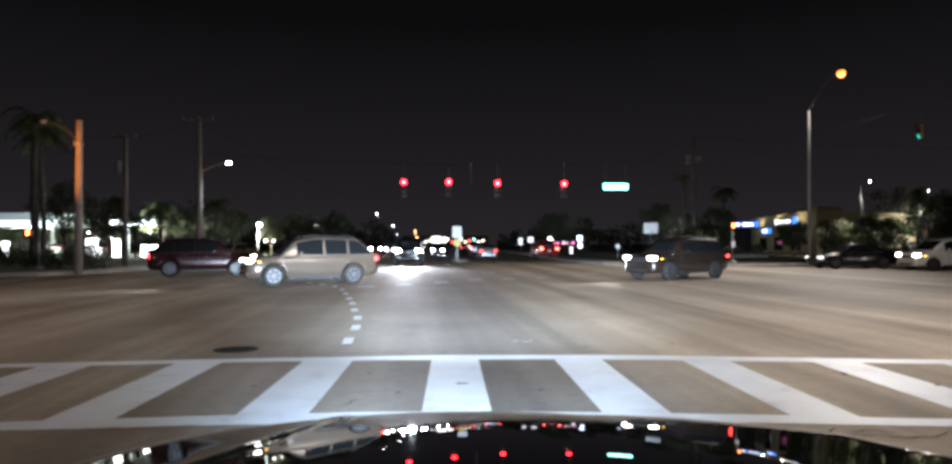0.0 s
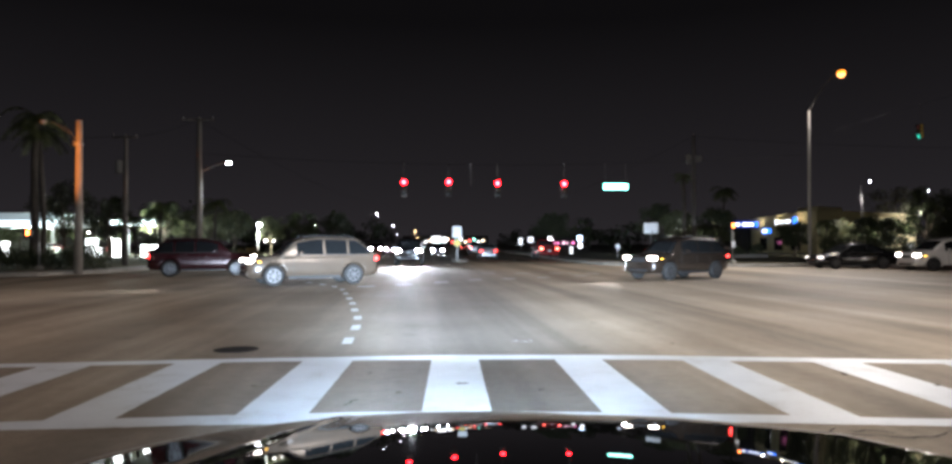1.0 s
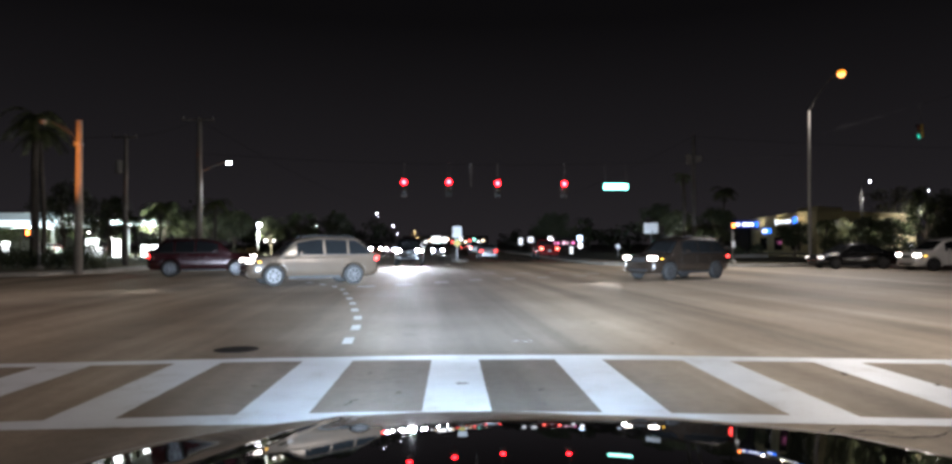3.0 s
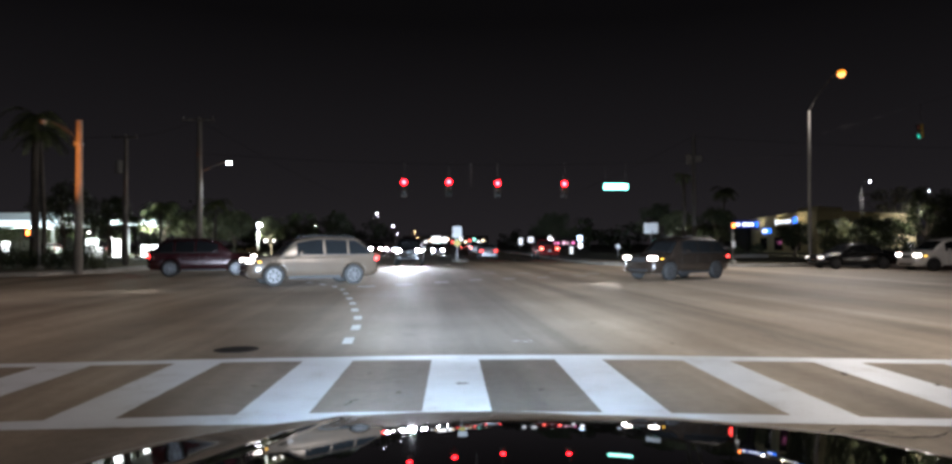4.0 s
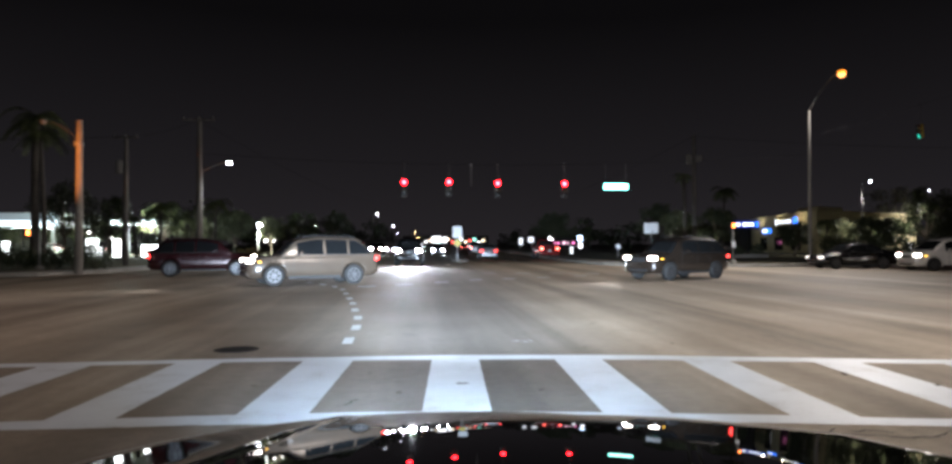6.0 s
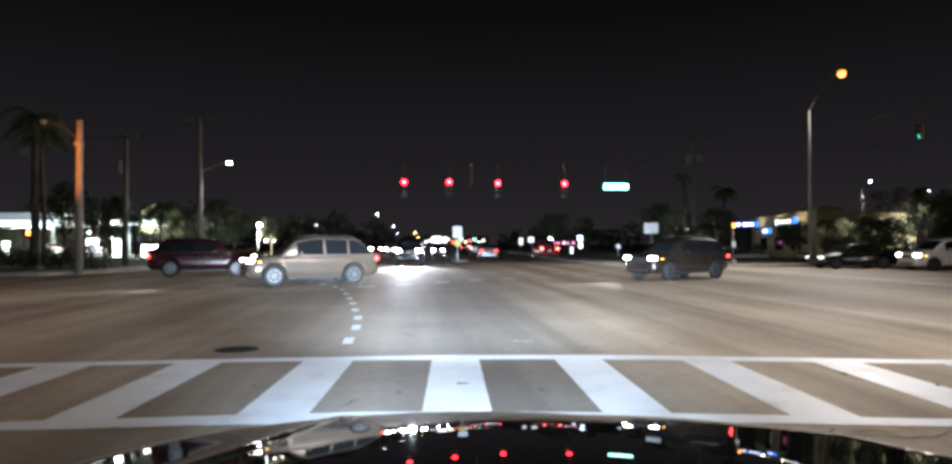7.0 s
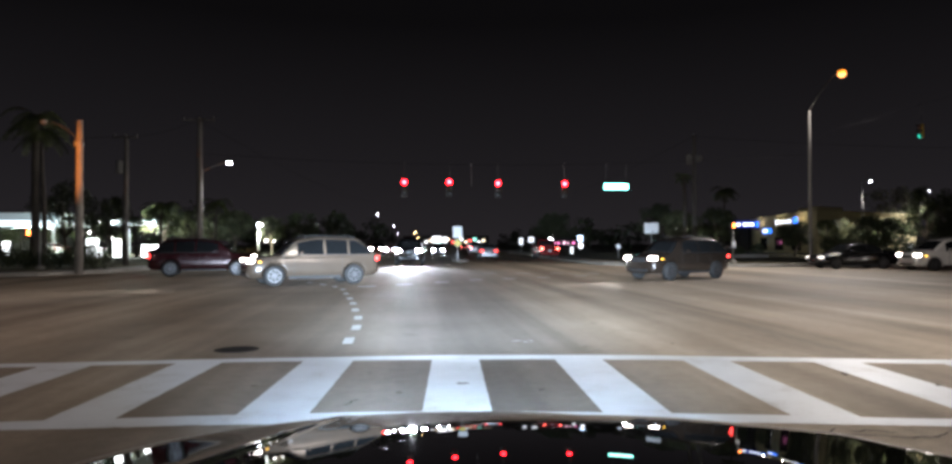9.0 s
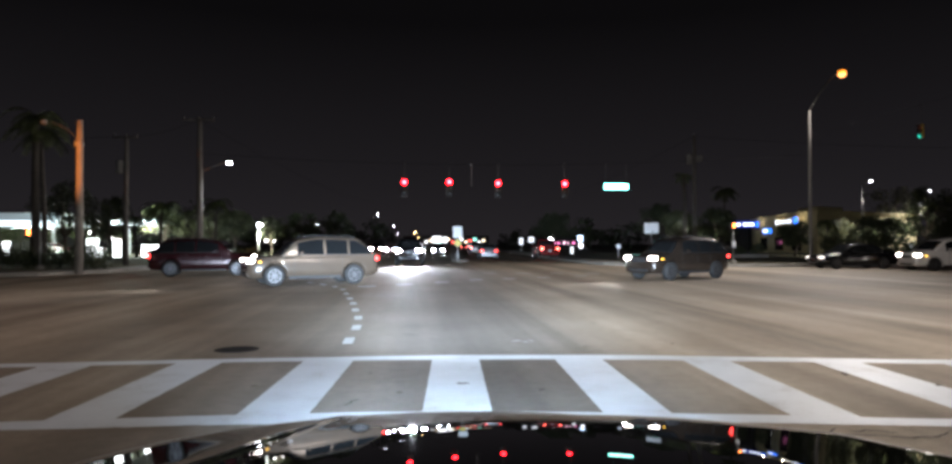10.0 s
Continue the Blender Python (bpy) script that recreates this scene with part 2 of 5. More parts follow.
# ---- structure: ground, road, corners, markings ----
ground = tagged(raw("ground", [(-2500, -2500, -0.06), (2500, -2500, -0.06), (2500, 2500, -0.06), (-2500, 2500, -0.06)], [(0, 1, 2, 3)], DIRT),
                label="dark bare ground reaching to the horizon at night", category="ground", kind="structure")
road = tagged(part("road", slab([site(*p) for p in ((-160, -60), (160, -60), (160, 31), (80, 420), (-80, 420), (-160, 31))], -0.05, 0.0), ASPHALT),
              label="wide worn grey-tan asphalt crossing lit by street lamps", category="road", kind="structure")

# the corner blocks, counter-clockwise, with rounded corners
NW = [(-11.2, 44.8), (-10.6, 70), (-10.4, 400), (-150, 400), (-150, 15), (-40, 20.2), (-22, 22.1), (-19.2, 22.9), (-17.7, 25.2), (-17.3, 29.0), (-17.2, 33.9), (-15.9, 36.4), (-14.2, 38.2), (-12.4, 41.3)]
NE = [(9.7, 39.4), (9.9, 35.0), (10.6, 31.8), (12.2, 30.0), (14.5, 29.0), (17.3, 28.4), (26.0, 27.3), (60, 23.5), (150, 14), (150, 400), (10.4, 400), (10.2, 70)]


def corner_block(plan, n, lawn_inset):
    outline = [site(*p) for p in plan]
    tagged(part("kerb_%d" % n, slab(outline, -0.04, 0.15), KERB), label="raised pale concrete kerb round the street corner", category="kerb", kind="structure")
    tagged(part("pavement_%d" % n, slab(inset(outline, 0.18), 0.0, 0.156), CONCRETE), label="grey concrete pavement behind the kerb", category="pavement", kind="structure")
    tagged(part("lawn_%d" % n, slab(inset(outline, lawn_inset), 0.0, 0.185), GRASS), label="dark dry mown grass verge at night", category="lawn", kind="structure")


corner_block(NW, 1, 1.9)
corner_block(NE, 2, 2.1)
MEDIAN = [(0.5, 38.2), (0.9, 38.0), (1.3, 38.3), (1.55, 39.2), (1.6, 60), (1.8, 380), (-0.1, 380), (0.0, 60), (0.15, 39.4)]
MEDIAN = [site(*p) for p in MEDIAN]
tagged(part("kerb_3", slab(MEDIAN, -0.04, 0.15), KERB), label="narrow raised concrete median island", category="median", kind="structure")
tagged(part("lawn_3", slab(inset(MEDIAN, 0.2), 0.0, 0.17), CONCRETE), label="pale concrete fill of the median island", category="median", kind="structure")


def along(x, pts):
    for (x0, y0), (x1, y1) in zip(pts, pts[1:]):
        if x <= x1 or (x1, y1) == pts[-1]:
            return y0 + (y1 - y0) * (x - x0) / (x1 - x0)


FAR_HI = [(-12, 5.72), (-5.4, 6.02), (-2.6, 6.11), (0, 6.13), (2.2, 6.0), (6.1, 5.50), (12, 4.8)]
FAR_LO = [(-12, 5.50), (-5.4, 5.83), (-2.6, 5.93), (0, 5.90), (2.2, 5.76), (6.1, 5.29), (12, 4.6)]
NEAR_HI = [(-12, 3.75), (-3.6, 4.05), (-1.8, 4.10), (0, 4.09), (1.5, 3.95), (2.4, 3.86), (4.1, 3.65), (12, 2.8)]
NEAR_LO = [(-12, 3.55), (-3.6, 3.86), (-1.8, 3.88), (0, 3.84), (1.5, 3.76), (2.4, 3.67), (4.1, 3.49), (12, 2.6)]

crosswalk = thing("crosswalk", (0, 0, 0), "worn white ladder crosswalk painted on grey asphalt", "crosswalk")
crosswalk["kind"] = "structure"


def strip(name, lo, hi, x0, x1, z=0.004):
    xs = [x0 + (x1 - x0) * i / 300 for i in range(301)]
    verts, faces = [], []
    for i, x in enumerate(xs):
        w, q = 0.012 * noise.noise((x * 3.1, 0.4, 1)), 0.010 * noise.noise((x * 17.0, 1.7, 2))
        verts += [(x, along(x, lo) + w + q, z), (x, along(x, hi) + w - 0.5 * q, z)]
        if i:
            faces.append((2 * i - 2, 2 * i, 2 * i + 1, 2 * i - 1))
    return raw(name, [sited(p) for p in verts], faces, PAINT_WHITE, crosswalk)


strip("far_line", FAR_LO, FAR_HI, -11, 11)
strip("near_line", NEAR_LO, NEAR_HI, -11, 11)
for x0, x1 in [(-8.0, -7.45), (-6.45, -5.88), (-4.90, -4.30), (-3.35, -2.80), (-1.83, -1.22), (-0.24, 0.355), (1.31, 1.90), (2.86, 3.41), (4.40, 4.97), (5.88, 6.45), (7.4, 7.95)]:
    verts, faces = [], []
    slant = [random.uniform(-0.012, 0.012) for _ in range(4)]
    for k in range(41):
        u = k / 40
        for side, x in enumerate((x0, x1)):
            y = along(x, NEAR_HI) - 0.02 + (along(x, FAR_LO) - along(x, NEAR_HI) + 0.04) * u
            ragged = 0.005 * noise.noise((x * 7.3, y * 9.0, 0.3)) + 0.0035 * noise.noise((x * 5.1, y * 37.0, 0.8))
            verts.append((x + slant[side] * (1 - u) + slant[side + 2] * u + ragged + (0.03 * u if x > 2 else 0), y, 0.0025))
        if k:
            faces.append((2 * k - 2, 2 * k - 1, 2 * k + 1, 2 * k))
    raw("bar", [sited(p) for p in verts], faces, PAINT_WHITE, crosswalk)


def dash_line(name, label, pts, length, width):
    """Short painted dashes, each at (x, y, heading in degrees)."""
    top = thing(name, (0, 0, 0), label, "road marking")
    top["kind"] = "structure"
    for x, y, h in pts:
        c, s = math.cos(radians(h)), math.sin(radians(h))
        v = []
        for a, w in ((-1, -1), (1, -1), (1, 1), (-1, 1)):
            l, k = a * length / 2 * random.uniform(0.95, 1.03), w * width / 2
            v.append((x + l * c - k * s, y + l * s + k * c, 0.004))
        raw("dash", [sited(p) for p in v], [(0, 1, 2, 3)], PAINT_WHITE, top)
    return top


dash_line("turn_line", "curved row of short white turn-guide dashes on asphalt",
          [(-1.53, 7.15, 97), (-1.64, 8.27, 97), (-1.82, 9.36, 101), (-2.10, 10.48, 104), (-2.39, 11.66, 105), (-2.69, 12.7, 107), (-3.06, 13.96, 108), (-3.46, 15.27, 113), (-3.95, 16.3, 120), (-4.6, 17.2, 128), (-5.32, 18.1, 133)],
          0.46, 0.15)
dash_line("turn_line", "faint row of white turn-guide dashes crossing the junction",
          [(-2.87, 16.31, 25), (-1.65, 16.94, 27), (-0.32, 17.91, 30), (1.04, 19.01, 30), (2.47, 19.57, 22), (4.06, 20.16, 20), (5.84, 20.79, 18)], 0.60, 0.22)
dash_line("turn_line", "faint row of white lane dashes near the far side",
          [(-0.6, 22.9, 5), (1.94, 23.3, 5), (3.6, 23.2, 5), (5.3, 23.1, 3), (7.1, 23.0, 0)], 0.7, 0.20)
# pale strip painted where lamplight brightens the far asphalt
dash_line("lamplit_band", "faint pale dashes standing in for lamplit asphalt at the far side",
          [(6.4, 22.1, -3), (8.2, 21.95, -6), (9.9, 21.7, -9), (11.5, 21.4, -11)], 1.5, 0.13)
dash_line("lane_line", "broken white lane lines on the road ahead",
          [(5.8, y, 90) for y in range(42, 180, 12)] + [(-3.6, y, 90) for y in range(44, 180, 12)] + [(-7.2, y, 90) for y in range(44, 180, 12)], 3.0, 0.12)

# manhole
mh = thing("manhole_cover", (-2.95, 6.65, 0.0), "round dark cast-iron manhole cover set in the asphalt", "manhole")
part("frame_ring", lathe([(0.275, 0.0), (0.30, 0.003), (0.295, 0.006), (0.255, 0.006)], 32), IRON, mh, smooth=False)
part("lid", lathe([(0.25, 0.0), (0.25, 0.008), (0.0005, 0.009)], 32), IRON, mh)
for k in range(5):
    part("rib", box(0.44 - 0.08 * abs(k - 2), 0.02, 0.004, (0, -0.16 + 0.08 * k, 0.0105)), IRON, mh)


# ---- plants ----
def leaf_cloud(clumps, per, size, rng, flat=0.5):
    """Leaf quads, in clumps of (centre, radius)."""
    verts, faces = [], []
    for c, r in clumps:
        d = rng.normal(size=(per, 3))
        d /= np.linalg.norm(d, axis=1)[:, None]
        p = np.array(c) + d * (r * rng.uniform(0.35, 1.0, (per, 1)) ** 0.6)
        a = rng.normal(size=(per, 3))
        a[:, 2] *= flat
        a /= np.linalg.norm(a, axis=1)[:, None]
        b = np.cross(a, rng.normal(size=(per, 3)))
        b /= np.linalg.norm(b, axis=1)[:, None]
        s = size * rng.uniform(0.6, 1.3, (per, 1))
        for q, u, v in zip(p, a * s, b * s * 0.45):
            n = len(verts)
            verts += [q - u, q + v, q + u, q - v]
            faces.append((n, n + 1, n + 2, n + 3))
    return verts, faces


def tree(at, height, spread, label, seed, leaf=None, clear=0.35, per=60, clumps=26, size=0.16, trunk=0.14):
    rng = np.random.default_rng(seed)
    t = thing("tree", at, label, "tree")
    h0 = height * clear
    lean = rng.normal(0, 0.12, 2)
    pts = [(0, 0, -0.1), (lean[0] * 0.4, lean[1] * 0.4, h0 * 0.5), (lean[0], lean[1], h0), (lean[0] * 1.5, lean[1] * 1.5, height * 0.75)]
    part("trunk", tube(pts, [trunk, trunk * 0.85, trunk * 0.7, trunk * 0.2], 9), BARK, t, smooth=True)
    cl = []
    for k in range(7):
        ang, up = rng.uniform(0, 6.28), rng.uniform(0.5, 0.95)
        r = spread * rng.uniform(0.5, 0.85)
        end = (r * math.cos(ang), r * math.sin(ang), height * up)
        mid = (0.45 * end[0], 0.45 * end[1], h0 + (end[2] - h0) * 0.6)
        part("limb", tube([(lean[0], lean[1], h0 * 0.95), mid, end], [trunk * 0.45, trunk * 0.3, 0.02], 6), BARK, t, smooth=True)
        cl.append((end, spread * rng.uniform(0.22, 0.36)))
    while len(cl) < clumps:
        ang, r, up = rng.uniform(0, 6.28), spread * math.sqrt(rng.uniform(0, 1)), rng.uniform(0, 1)
        z = h0 + (height - h0) * (0.15 + 0.85 * up)
        k = math.sqrt(max(0.05, 1 - (2 * up - 0.9) ** 2 * 0.8))
        cl.append(((r * k * math.cos(ang), r * k * math.sin(ang), z), spread * rng.uniform(0.16, 0.32)))
    v, fc = leaf_cloud(cl, per, size, rng)
    raw("crown", v, fc, leaf or LEAF, t)
    return t


def shrub(at, sx, sy, h, label, seed, leaf=None, per=60, clumps=20, size=0.08, name="shrub"):
    rng = np.random.default_rng(seed)
    t = thing(name, at, label, "shrub")
    for k in range(4):
        e = (rng.uniform(-sx, sx) * 0.4, rng.uniform(-sy, sy) * 0.4, h * 0.6)
        part("stem", tube([(e[0] * 0.3, e[1] * 0.3, -0.05), e], [0.03, 0.012], 5), BARK, t)
    cl = [((rng.uniform(-sx, sx) * 0.5, rng.uniform(-sy, sy) * 0.5, h * rng.uniform(0.15, 0.85)), h * rng.uniform(0.18, 0.34)) for _ in range(clumps)]
    v, fc = leaf_cloud(cl, per, size, rng)
    raw("foliage", [(x, y, max(z, -0.02)) for x, y, z in v], fc, leaf or LEAF, t)
    return t


def palm(at, height, label, seed, fronds=16, length=2.1, trunk=0.17, lean=0.3):
    rng = np.random.default_rng(seed)
    t = thing("palm_tree", at, label, "palm tree")
    n = 14
    pts = [(lean * (i / n) ** 2, 0.1 * math.sin(i * 0.4), height * i / n - 0.05) for i in range(n + 1)]
    part("trunk", tube(pts, [trunk * (1.25 if i == 0 else 1.0 - 0.25 * i / n) * (1.0 if i % 2 else 0.94) for i in range(n + 1)], 10), PALM_BARK, t, smooth=True)
    top = Vector(pts[-1])
    for k in range(fronds):
        ang, rise = 2 * math.pi * k / fronds + rng.uniform(-0.2, 0.2), rng.uniform(-0.3, 0.9)
        d = Vector((math.cos(ang), math.sin(ang), 0))
        side = Vector((-d.y, d.x, 0))
        L = length * rng.uniform(0.8, 1.1)
        verts, faces = [], []
        spine = []
        for i in range(13):
            u = i / 12
            spine.append(top + d * (L * u * (1 - 0.18 * u)) + Vector((0, 0, L * (rise * u - (0.55 + 0.4 * rise) * u * u * 1.1))))
        for i in range(12):
            p, q = spine[i], spine[i + 1]
            w = 0.012
            b = len(verts)
            verts += [p - side * w, p + side * w, q + side * w, q - side * w]
            faces.append((b, b + 1, b + 2, b + 3))
            for sgn in (-1, 1):
                for half in (0.25, 0.75):
                    base = p.lerp(q, half)
                    ll = L * 0.26 * (1 - abs(2 * (i + half) / 12 - 0.9) * 0.55)
                    tip = base + side * sgn * ll + (q - p).normalized() * ll * 0.6 + Vector((0, 0, -ll * rng.uniform(0.25, 0.6)))
                    across = (q - p).normalized() * 0.028
                    b = len(verts)
                    verts += [base - across, base + across, base.lerp(tip, 0.55) + across, tip, base.lerp(tip, 0.55) - across]
                    faces.append((b, b + 1, b + 2, b + 3, b + 4))
        raw("frond", verts, faces, FROND, t)
    return t


# ---- vehicles ----
STYLES = {
    # side line of the lower body: (place along the length, top, bottom, half-width); then the cabin's side line (place, height)
    "sedan": dict(L=4.75, W=0.90, H=1.45, wheel=0.325, axle=(0.19, 0.79),
                  body=[(0.0, 0.62, 0.30, 0.62), (0.015, 0.70, 0.22, 0.76), (0.06, 0.76, 0.20, 0.85), (0.16, 0.84, 0.20, 0.895), (0.28, 0.91, 0.20, 0.90), (0.5, 0.93, 0.20, 0.905), (0.75, 0.96, 0.20, 0.90), (0.88, 0.98, 0.22, 0.87), (0.97, 0.97, 0.26, 0.80), (1.0, 0.88, 0.36, 0.70)],
                  cabin=[(0.25, 0.88), (0.40, 1.38), (0.52, 1.45), (0.68, 1.40), (0.87, 0.97)]),
    "suv": dict(L=4.65, W=0.92, H=1.72, wheel=0.365, axle=(0.19, 0.80),
                body=[(0.0, 0.80, 0.36, 0.66), (0.015, 0.92, 0.28, 0.80), (0.06, 0.99, 0.26, 0.88), (0.16, 1.04, 0.26, 0.915), (0.26, 1.08, 0.26, 0.92), (0.5, 1.09, 0.26, 0.925), (0.75, 1.11, 0.26, 0.92), (0.92, 1.12, 0.28, 0.89), (0.985, 1.10, 0.32, 0.83), (1.0, 1.0, 0.42, 0.76)],
                cabin=[(0.235, 1.04), (0.36, 1.60), (0.52, 1.72), (0.84, 1.68), (0.985, 1.09)]),
    "minivan": dict(L=5.0, W=0.97, H=1.76, wheel=0.34, axle=(0.18, 0.79),
                    body=[(0.0, 0.72, 0.30, 0.68), (0.015, 0.84, 0.22, 0.83), (0.06, 0.93, 0.20, 0.92), (0.14, 1.00, 0.20, 0.96), (0.22, 1.04, 0.20, 0.97), (0.5, 1.05, 0.20, 0.975), (0.78, 1.07, 0.20, 0.97), (0.94, 1.08, 0.24, 0.94), (0.99, 1.06, 0.28, 0.87), (1.0, 0.95, 0.38, 0.80)],
                    cabin=[(0.17, 1.0), (0.33, 1.62), (0.5, 1.76), (0.88, 1.72), (0.985, 1.06)]),
    "pickup": dict(L=5.5, W=0.97, H=1.86, wheel=0.40, axle=(0.17, 0.77),
                   body=[(0.0, 0.92, 0.46, 0.78), (0.012, 1.06, 0.38, 0.88), (0.05, 1.12, 0.36, 0.95), (0.15, 1.16, 0.36, 0.97), (0.25, 1.18, 0.36, 0.97), (0.5, 1.19, 0.36, 0.975), (0.75, 1.20, 0.36, 0.97), (0.95, 1.20, 0.38, 0.96), (0.99, 1.19, 0.42, 0.93), (1.0, 1.10, 0.5, 0.90)],
                   cabin=[(0.235, 1.14), (0.34, 1.74), (0.44, 1.86), (0.58, 1.84), (0.625, 1.17)]),
}


def smooth_line(pts, n):
    """A polyline of (place, height) resampled at n + 1 places, with its corners rounded off."""
    t = np.linspace(pts[0][0], pts[-1][0], 8 * n + 1)
    z = np.interp(t, [p[0] for p in pts], [p[1] for p in pts])
    pad = np.pad(z, 6, mode="edge")
    z[1:-1] = np.convolve(pad, np.ones(13) / 13, mode="valid")[1:-1]
    return t[::8], z[::8]


def loft_body(style):
    """The lower body, its side lifted over the wheels into real wheel arches."""
    s = STYLES[style]
    L, r = s["L"], s["wheel"]
    R = r + 0.065
    ts = [row[0] for row in s["body"]] + [0.035, 0.10, 0.22, 0.34, 0.42, 0.58, 0.66, 0.94]
    for ax in s["axle"]:
        ts += [ax + sg * k * R / L for sg in (-1, 1) for k in (1.04, 1.0, 0.96, 0.86, 0.7, 0.5, 0.25)] + [ax]
    ts = sorted(t for t in set(round(t, 4) for t in ts) if 0 <= t <= 1)
    col = lambda k: np.interp(ts, [row[0] for row in s["body"]], [row[k] for row in s["body"]])
    bm = bmesh.new()
    rings = []
    for t, zt, zb, w in zip(ts, col(1), col(2), col(3)):
        h = zt - zb
        lift = zb
        for ax in s["axle"]:
            d = abs(t - ax) * L
            if d < R:
                lift = max(lift, min(r + math.sqrt(R * R - d * d), zt - 0.10))
        half = [(0.0, zb), (w * 0.60, zb), (w * 0.80, zb), (w * 0.95, zb + 0.10 * h), (w * 0.995, zb + 0.30 * h), (w, zb + 0.48 * h), (w * 0.985, zb + 0.62 * h), (w * 0.965, zb + 0.78 * h), (w * 0.94, zb + 0.90 * h), (w * 0.87, zt - 0.012), (w * 0.68, zt + 0.008), (0.0, zt + 0.03)]
        half = [(y, max(z, lift + 0.004 * k)) if 2 <= k <= 8 else (y, z) for k, (y, z) in enumerate(half)]
        ring = half + [(-y, z) for y, z in half[-2:0:-1]]
        rings.append([bm.verts.new((L / 2 - t * L, y, z)) for y, z in ring])
    for a, c in zip(rings, rings[1:]):
        for k in range(len(a)):
            bm.faces.new((a[k], a[(k + 1) % len(a)], c[(k + 1) % len(c)], c[k]))
    bm.faces.new(rings[0][::-1])
    bm.faces.new(rings[-1])
    bmesh.ops.recalc_face_normals(bm, faces=bm.faces)
    return bm


def quad_panel(pts, out, thick=0.006):
    """A thin pane on four or more points, standing proud along out."""
    bm = bmesh.new()
    o = Vector(out).normalized()
    a = [bm.verts.new(Vector(p) + o * 0.001) for p in pts]
    b = [bm.verts.new(Vector(p) + o * (0.001 + thick)) for p in pts]
    n = len(pts)
    bm.faces.new(b)
    bm.faces.new(a[::-1])
    for k in range(n):
        bm.faces.new((a[k], a[(k + 1) % n], b[(k + 1) % n], b[k]))
    bmesh.ops.recalc_face_normals(bm, faces=bm.faces)
    return bm


def car(style, at, heading, paint, label, head=None, tail=None, marker=False, group="", name="car"):
    """A vehicle that faces its own +x, turned by heading."""
    s = STYLES[style]
    L, W = s["L"], s["W"]
    top = thing(name, at, label, "pickup truck" if style == "pickup" else "car", group, heading)
    X = lambda t: L / 2 - t * L
    part("body", loft_body(style), paint, top, smooth=True)
    cab = s["cabin"]
    z_belt = s["body"][5][1] - 0.03
    wb, wr = W * 0.93, W * 0.74
    wide = lambda z: wb + (wr - wb) * max(0.0, min(1.0, (z - z_belt) / (s["H"] - z_belt)))
    cab_t, cab_z = smooth_line(cab, 30)
    roof_at = lambda t: float(np.interp(t, cab_t, cab_z))
    bm = bmesh.new()
    rings = []
    for t, z in zip(cab_t, cab_z):
        low = min(z_belt - 0.08, z - 0.05)
        half = [(wide(q) * k, q) for q, k in ((low, 1.0), (low + (z - low) * 0.35, 1.0), (low + (z - low) * 0.65, 1.0), (low + (z - low) * 0.86, 0.995), (low + (z - low) * 0.96, 0.965))]
        half += [(wide(z) * 0.86, z + 0.006), (wide(z) * 0.5, z + 0.028), (0.0, z + 0.036)]
        rings.append([bm.verts.new((X(t), y, q)) for y, q in half + [(-y, q) for y, q in half[-2::-1]]])
    for a, c in zip(rings, rings[1:]):
        for k in range(len(a) - 1):
            bm.faces.new((a[k], a[k + 1], c[k + 1], c[k]))
    bm.faces.new(rings[0])
    bm.faces.new(rings[-1])
    bmesh.ops.recalc_face_normals(bm, faces=bm.faces)
    part("cabin", bm, paint, top, smooth=True)

    def on(t, z, side):
        return Vector((X(t), side * (wide(z) + 0.012), z))

    # windscreen and rear window, bowed over the cabin between the pillars
    for i, nm, a, b in ((0, "windscreen", 0.10, 0.90), (3, "rear_window", 0.14, 0.74)):
        (t0, _), (t1, _) = cab[i], cab[i + 1]
        grid = []
        for k in range(7):
            t = t0 + (t1 - t0) * (a + (b - a) * k / 6)
            z = roof_at(t)
            grid.append([Vector((X(t), wide(z) * 0.84 * u, z + 0.052 - 0.036 * u * u)) for u in (-1, -0.66, -0.33, 0, 0.33, 0.66, 1)])
        bm = bmesh.new()
        pts = [[bm.verts.new(p) for p in row] for row in grid]
        for ra, rb in zip(pts, pts[1:]):
            for k in range(6):
                bm.faces.new((ra[k], ra[k + 1], rb[k + 1], rb[k]))
        ext = bmesh.ops.extrude_face_region(bm, geom=list(bm.faces))
        bmesh.ops.translate(bm, vec=(0, 0, -0.03), verts=[g for g in ext["geom"] if isinstance(g, bmesh.types.BMVert)])
        bmesh.ops.recalc_face_normals(bm, faces=bm.faces)
        part(nm, bm, CAR_GLASS, top, smooth=True)
    # side windows
    t_start, t_end = cab[0][0], cab[-1][0]
    cuts = [0.16, 0.52, 0.86] if style in ("sedan", "pickup") else [0.16, 0.45, 0.70, 0.95]
    for side in (1, -1):
        for a, b in zip(cuts, cuts[1:]):
            ta, tb = t_start + (t_end - t_start) * (a + 0.012), t_start + (t_end - t_start) * (b - 0.012)
            ts = [ta + (tb - ta) * u / 4 for u in range(5)]
            upper = [on(t, max(z_belt + 0.05, roof_at(t) - 0.085), side) for t in ts]
            lower = [on(tb, z_belt + 0.045, side), on(ta, z_belt + 0.045, side)]
            part("side_window", quad_panel(upper + lower, (0, side, 0.12), 0.008), CAR_GLASS, top)
        # mirror, handles, sill
        part("wing_mirror", box(0.11, 0.18, 0.12, (X(t_start + (t_end - t_start) * 0.20), side * (W + 0.08), z_belt + 0.09), 0.03), paint, top)
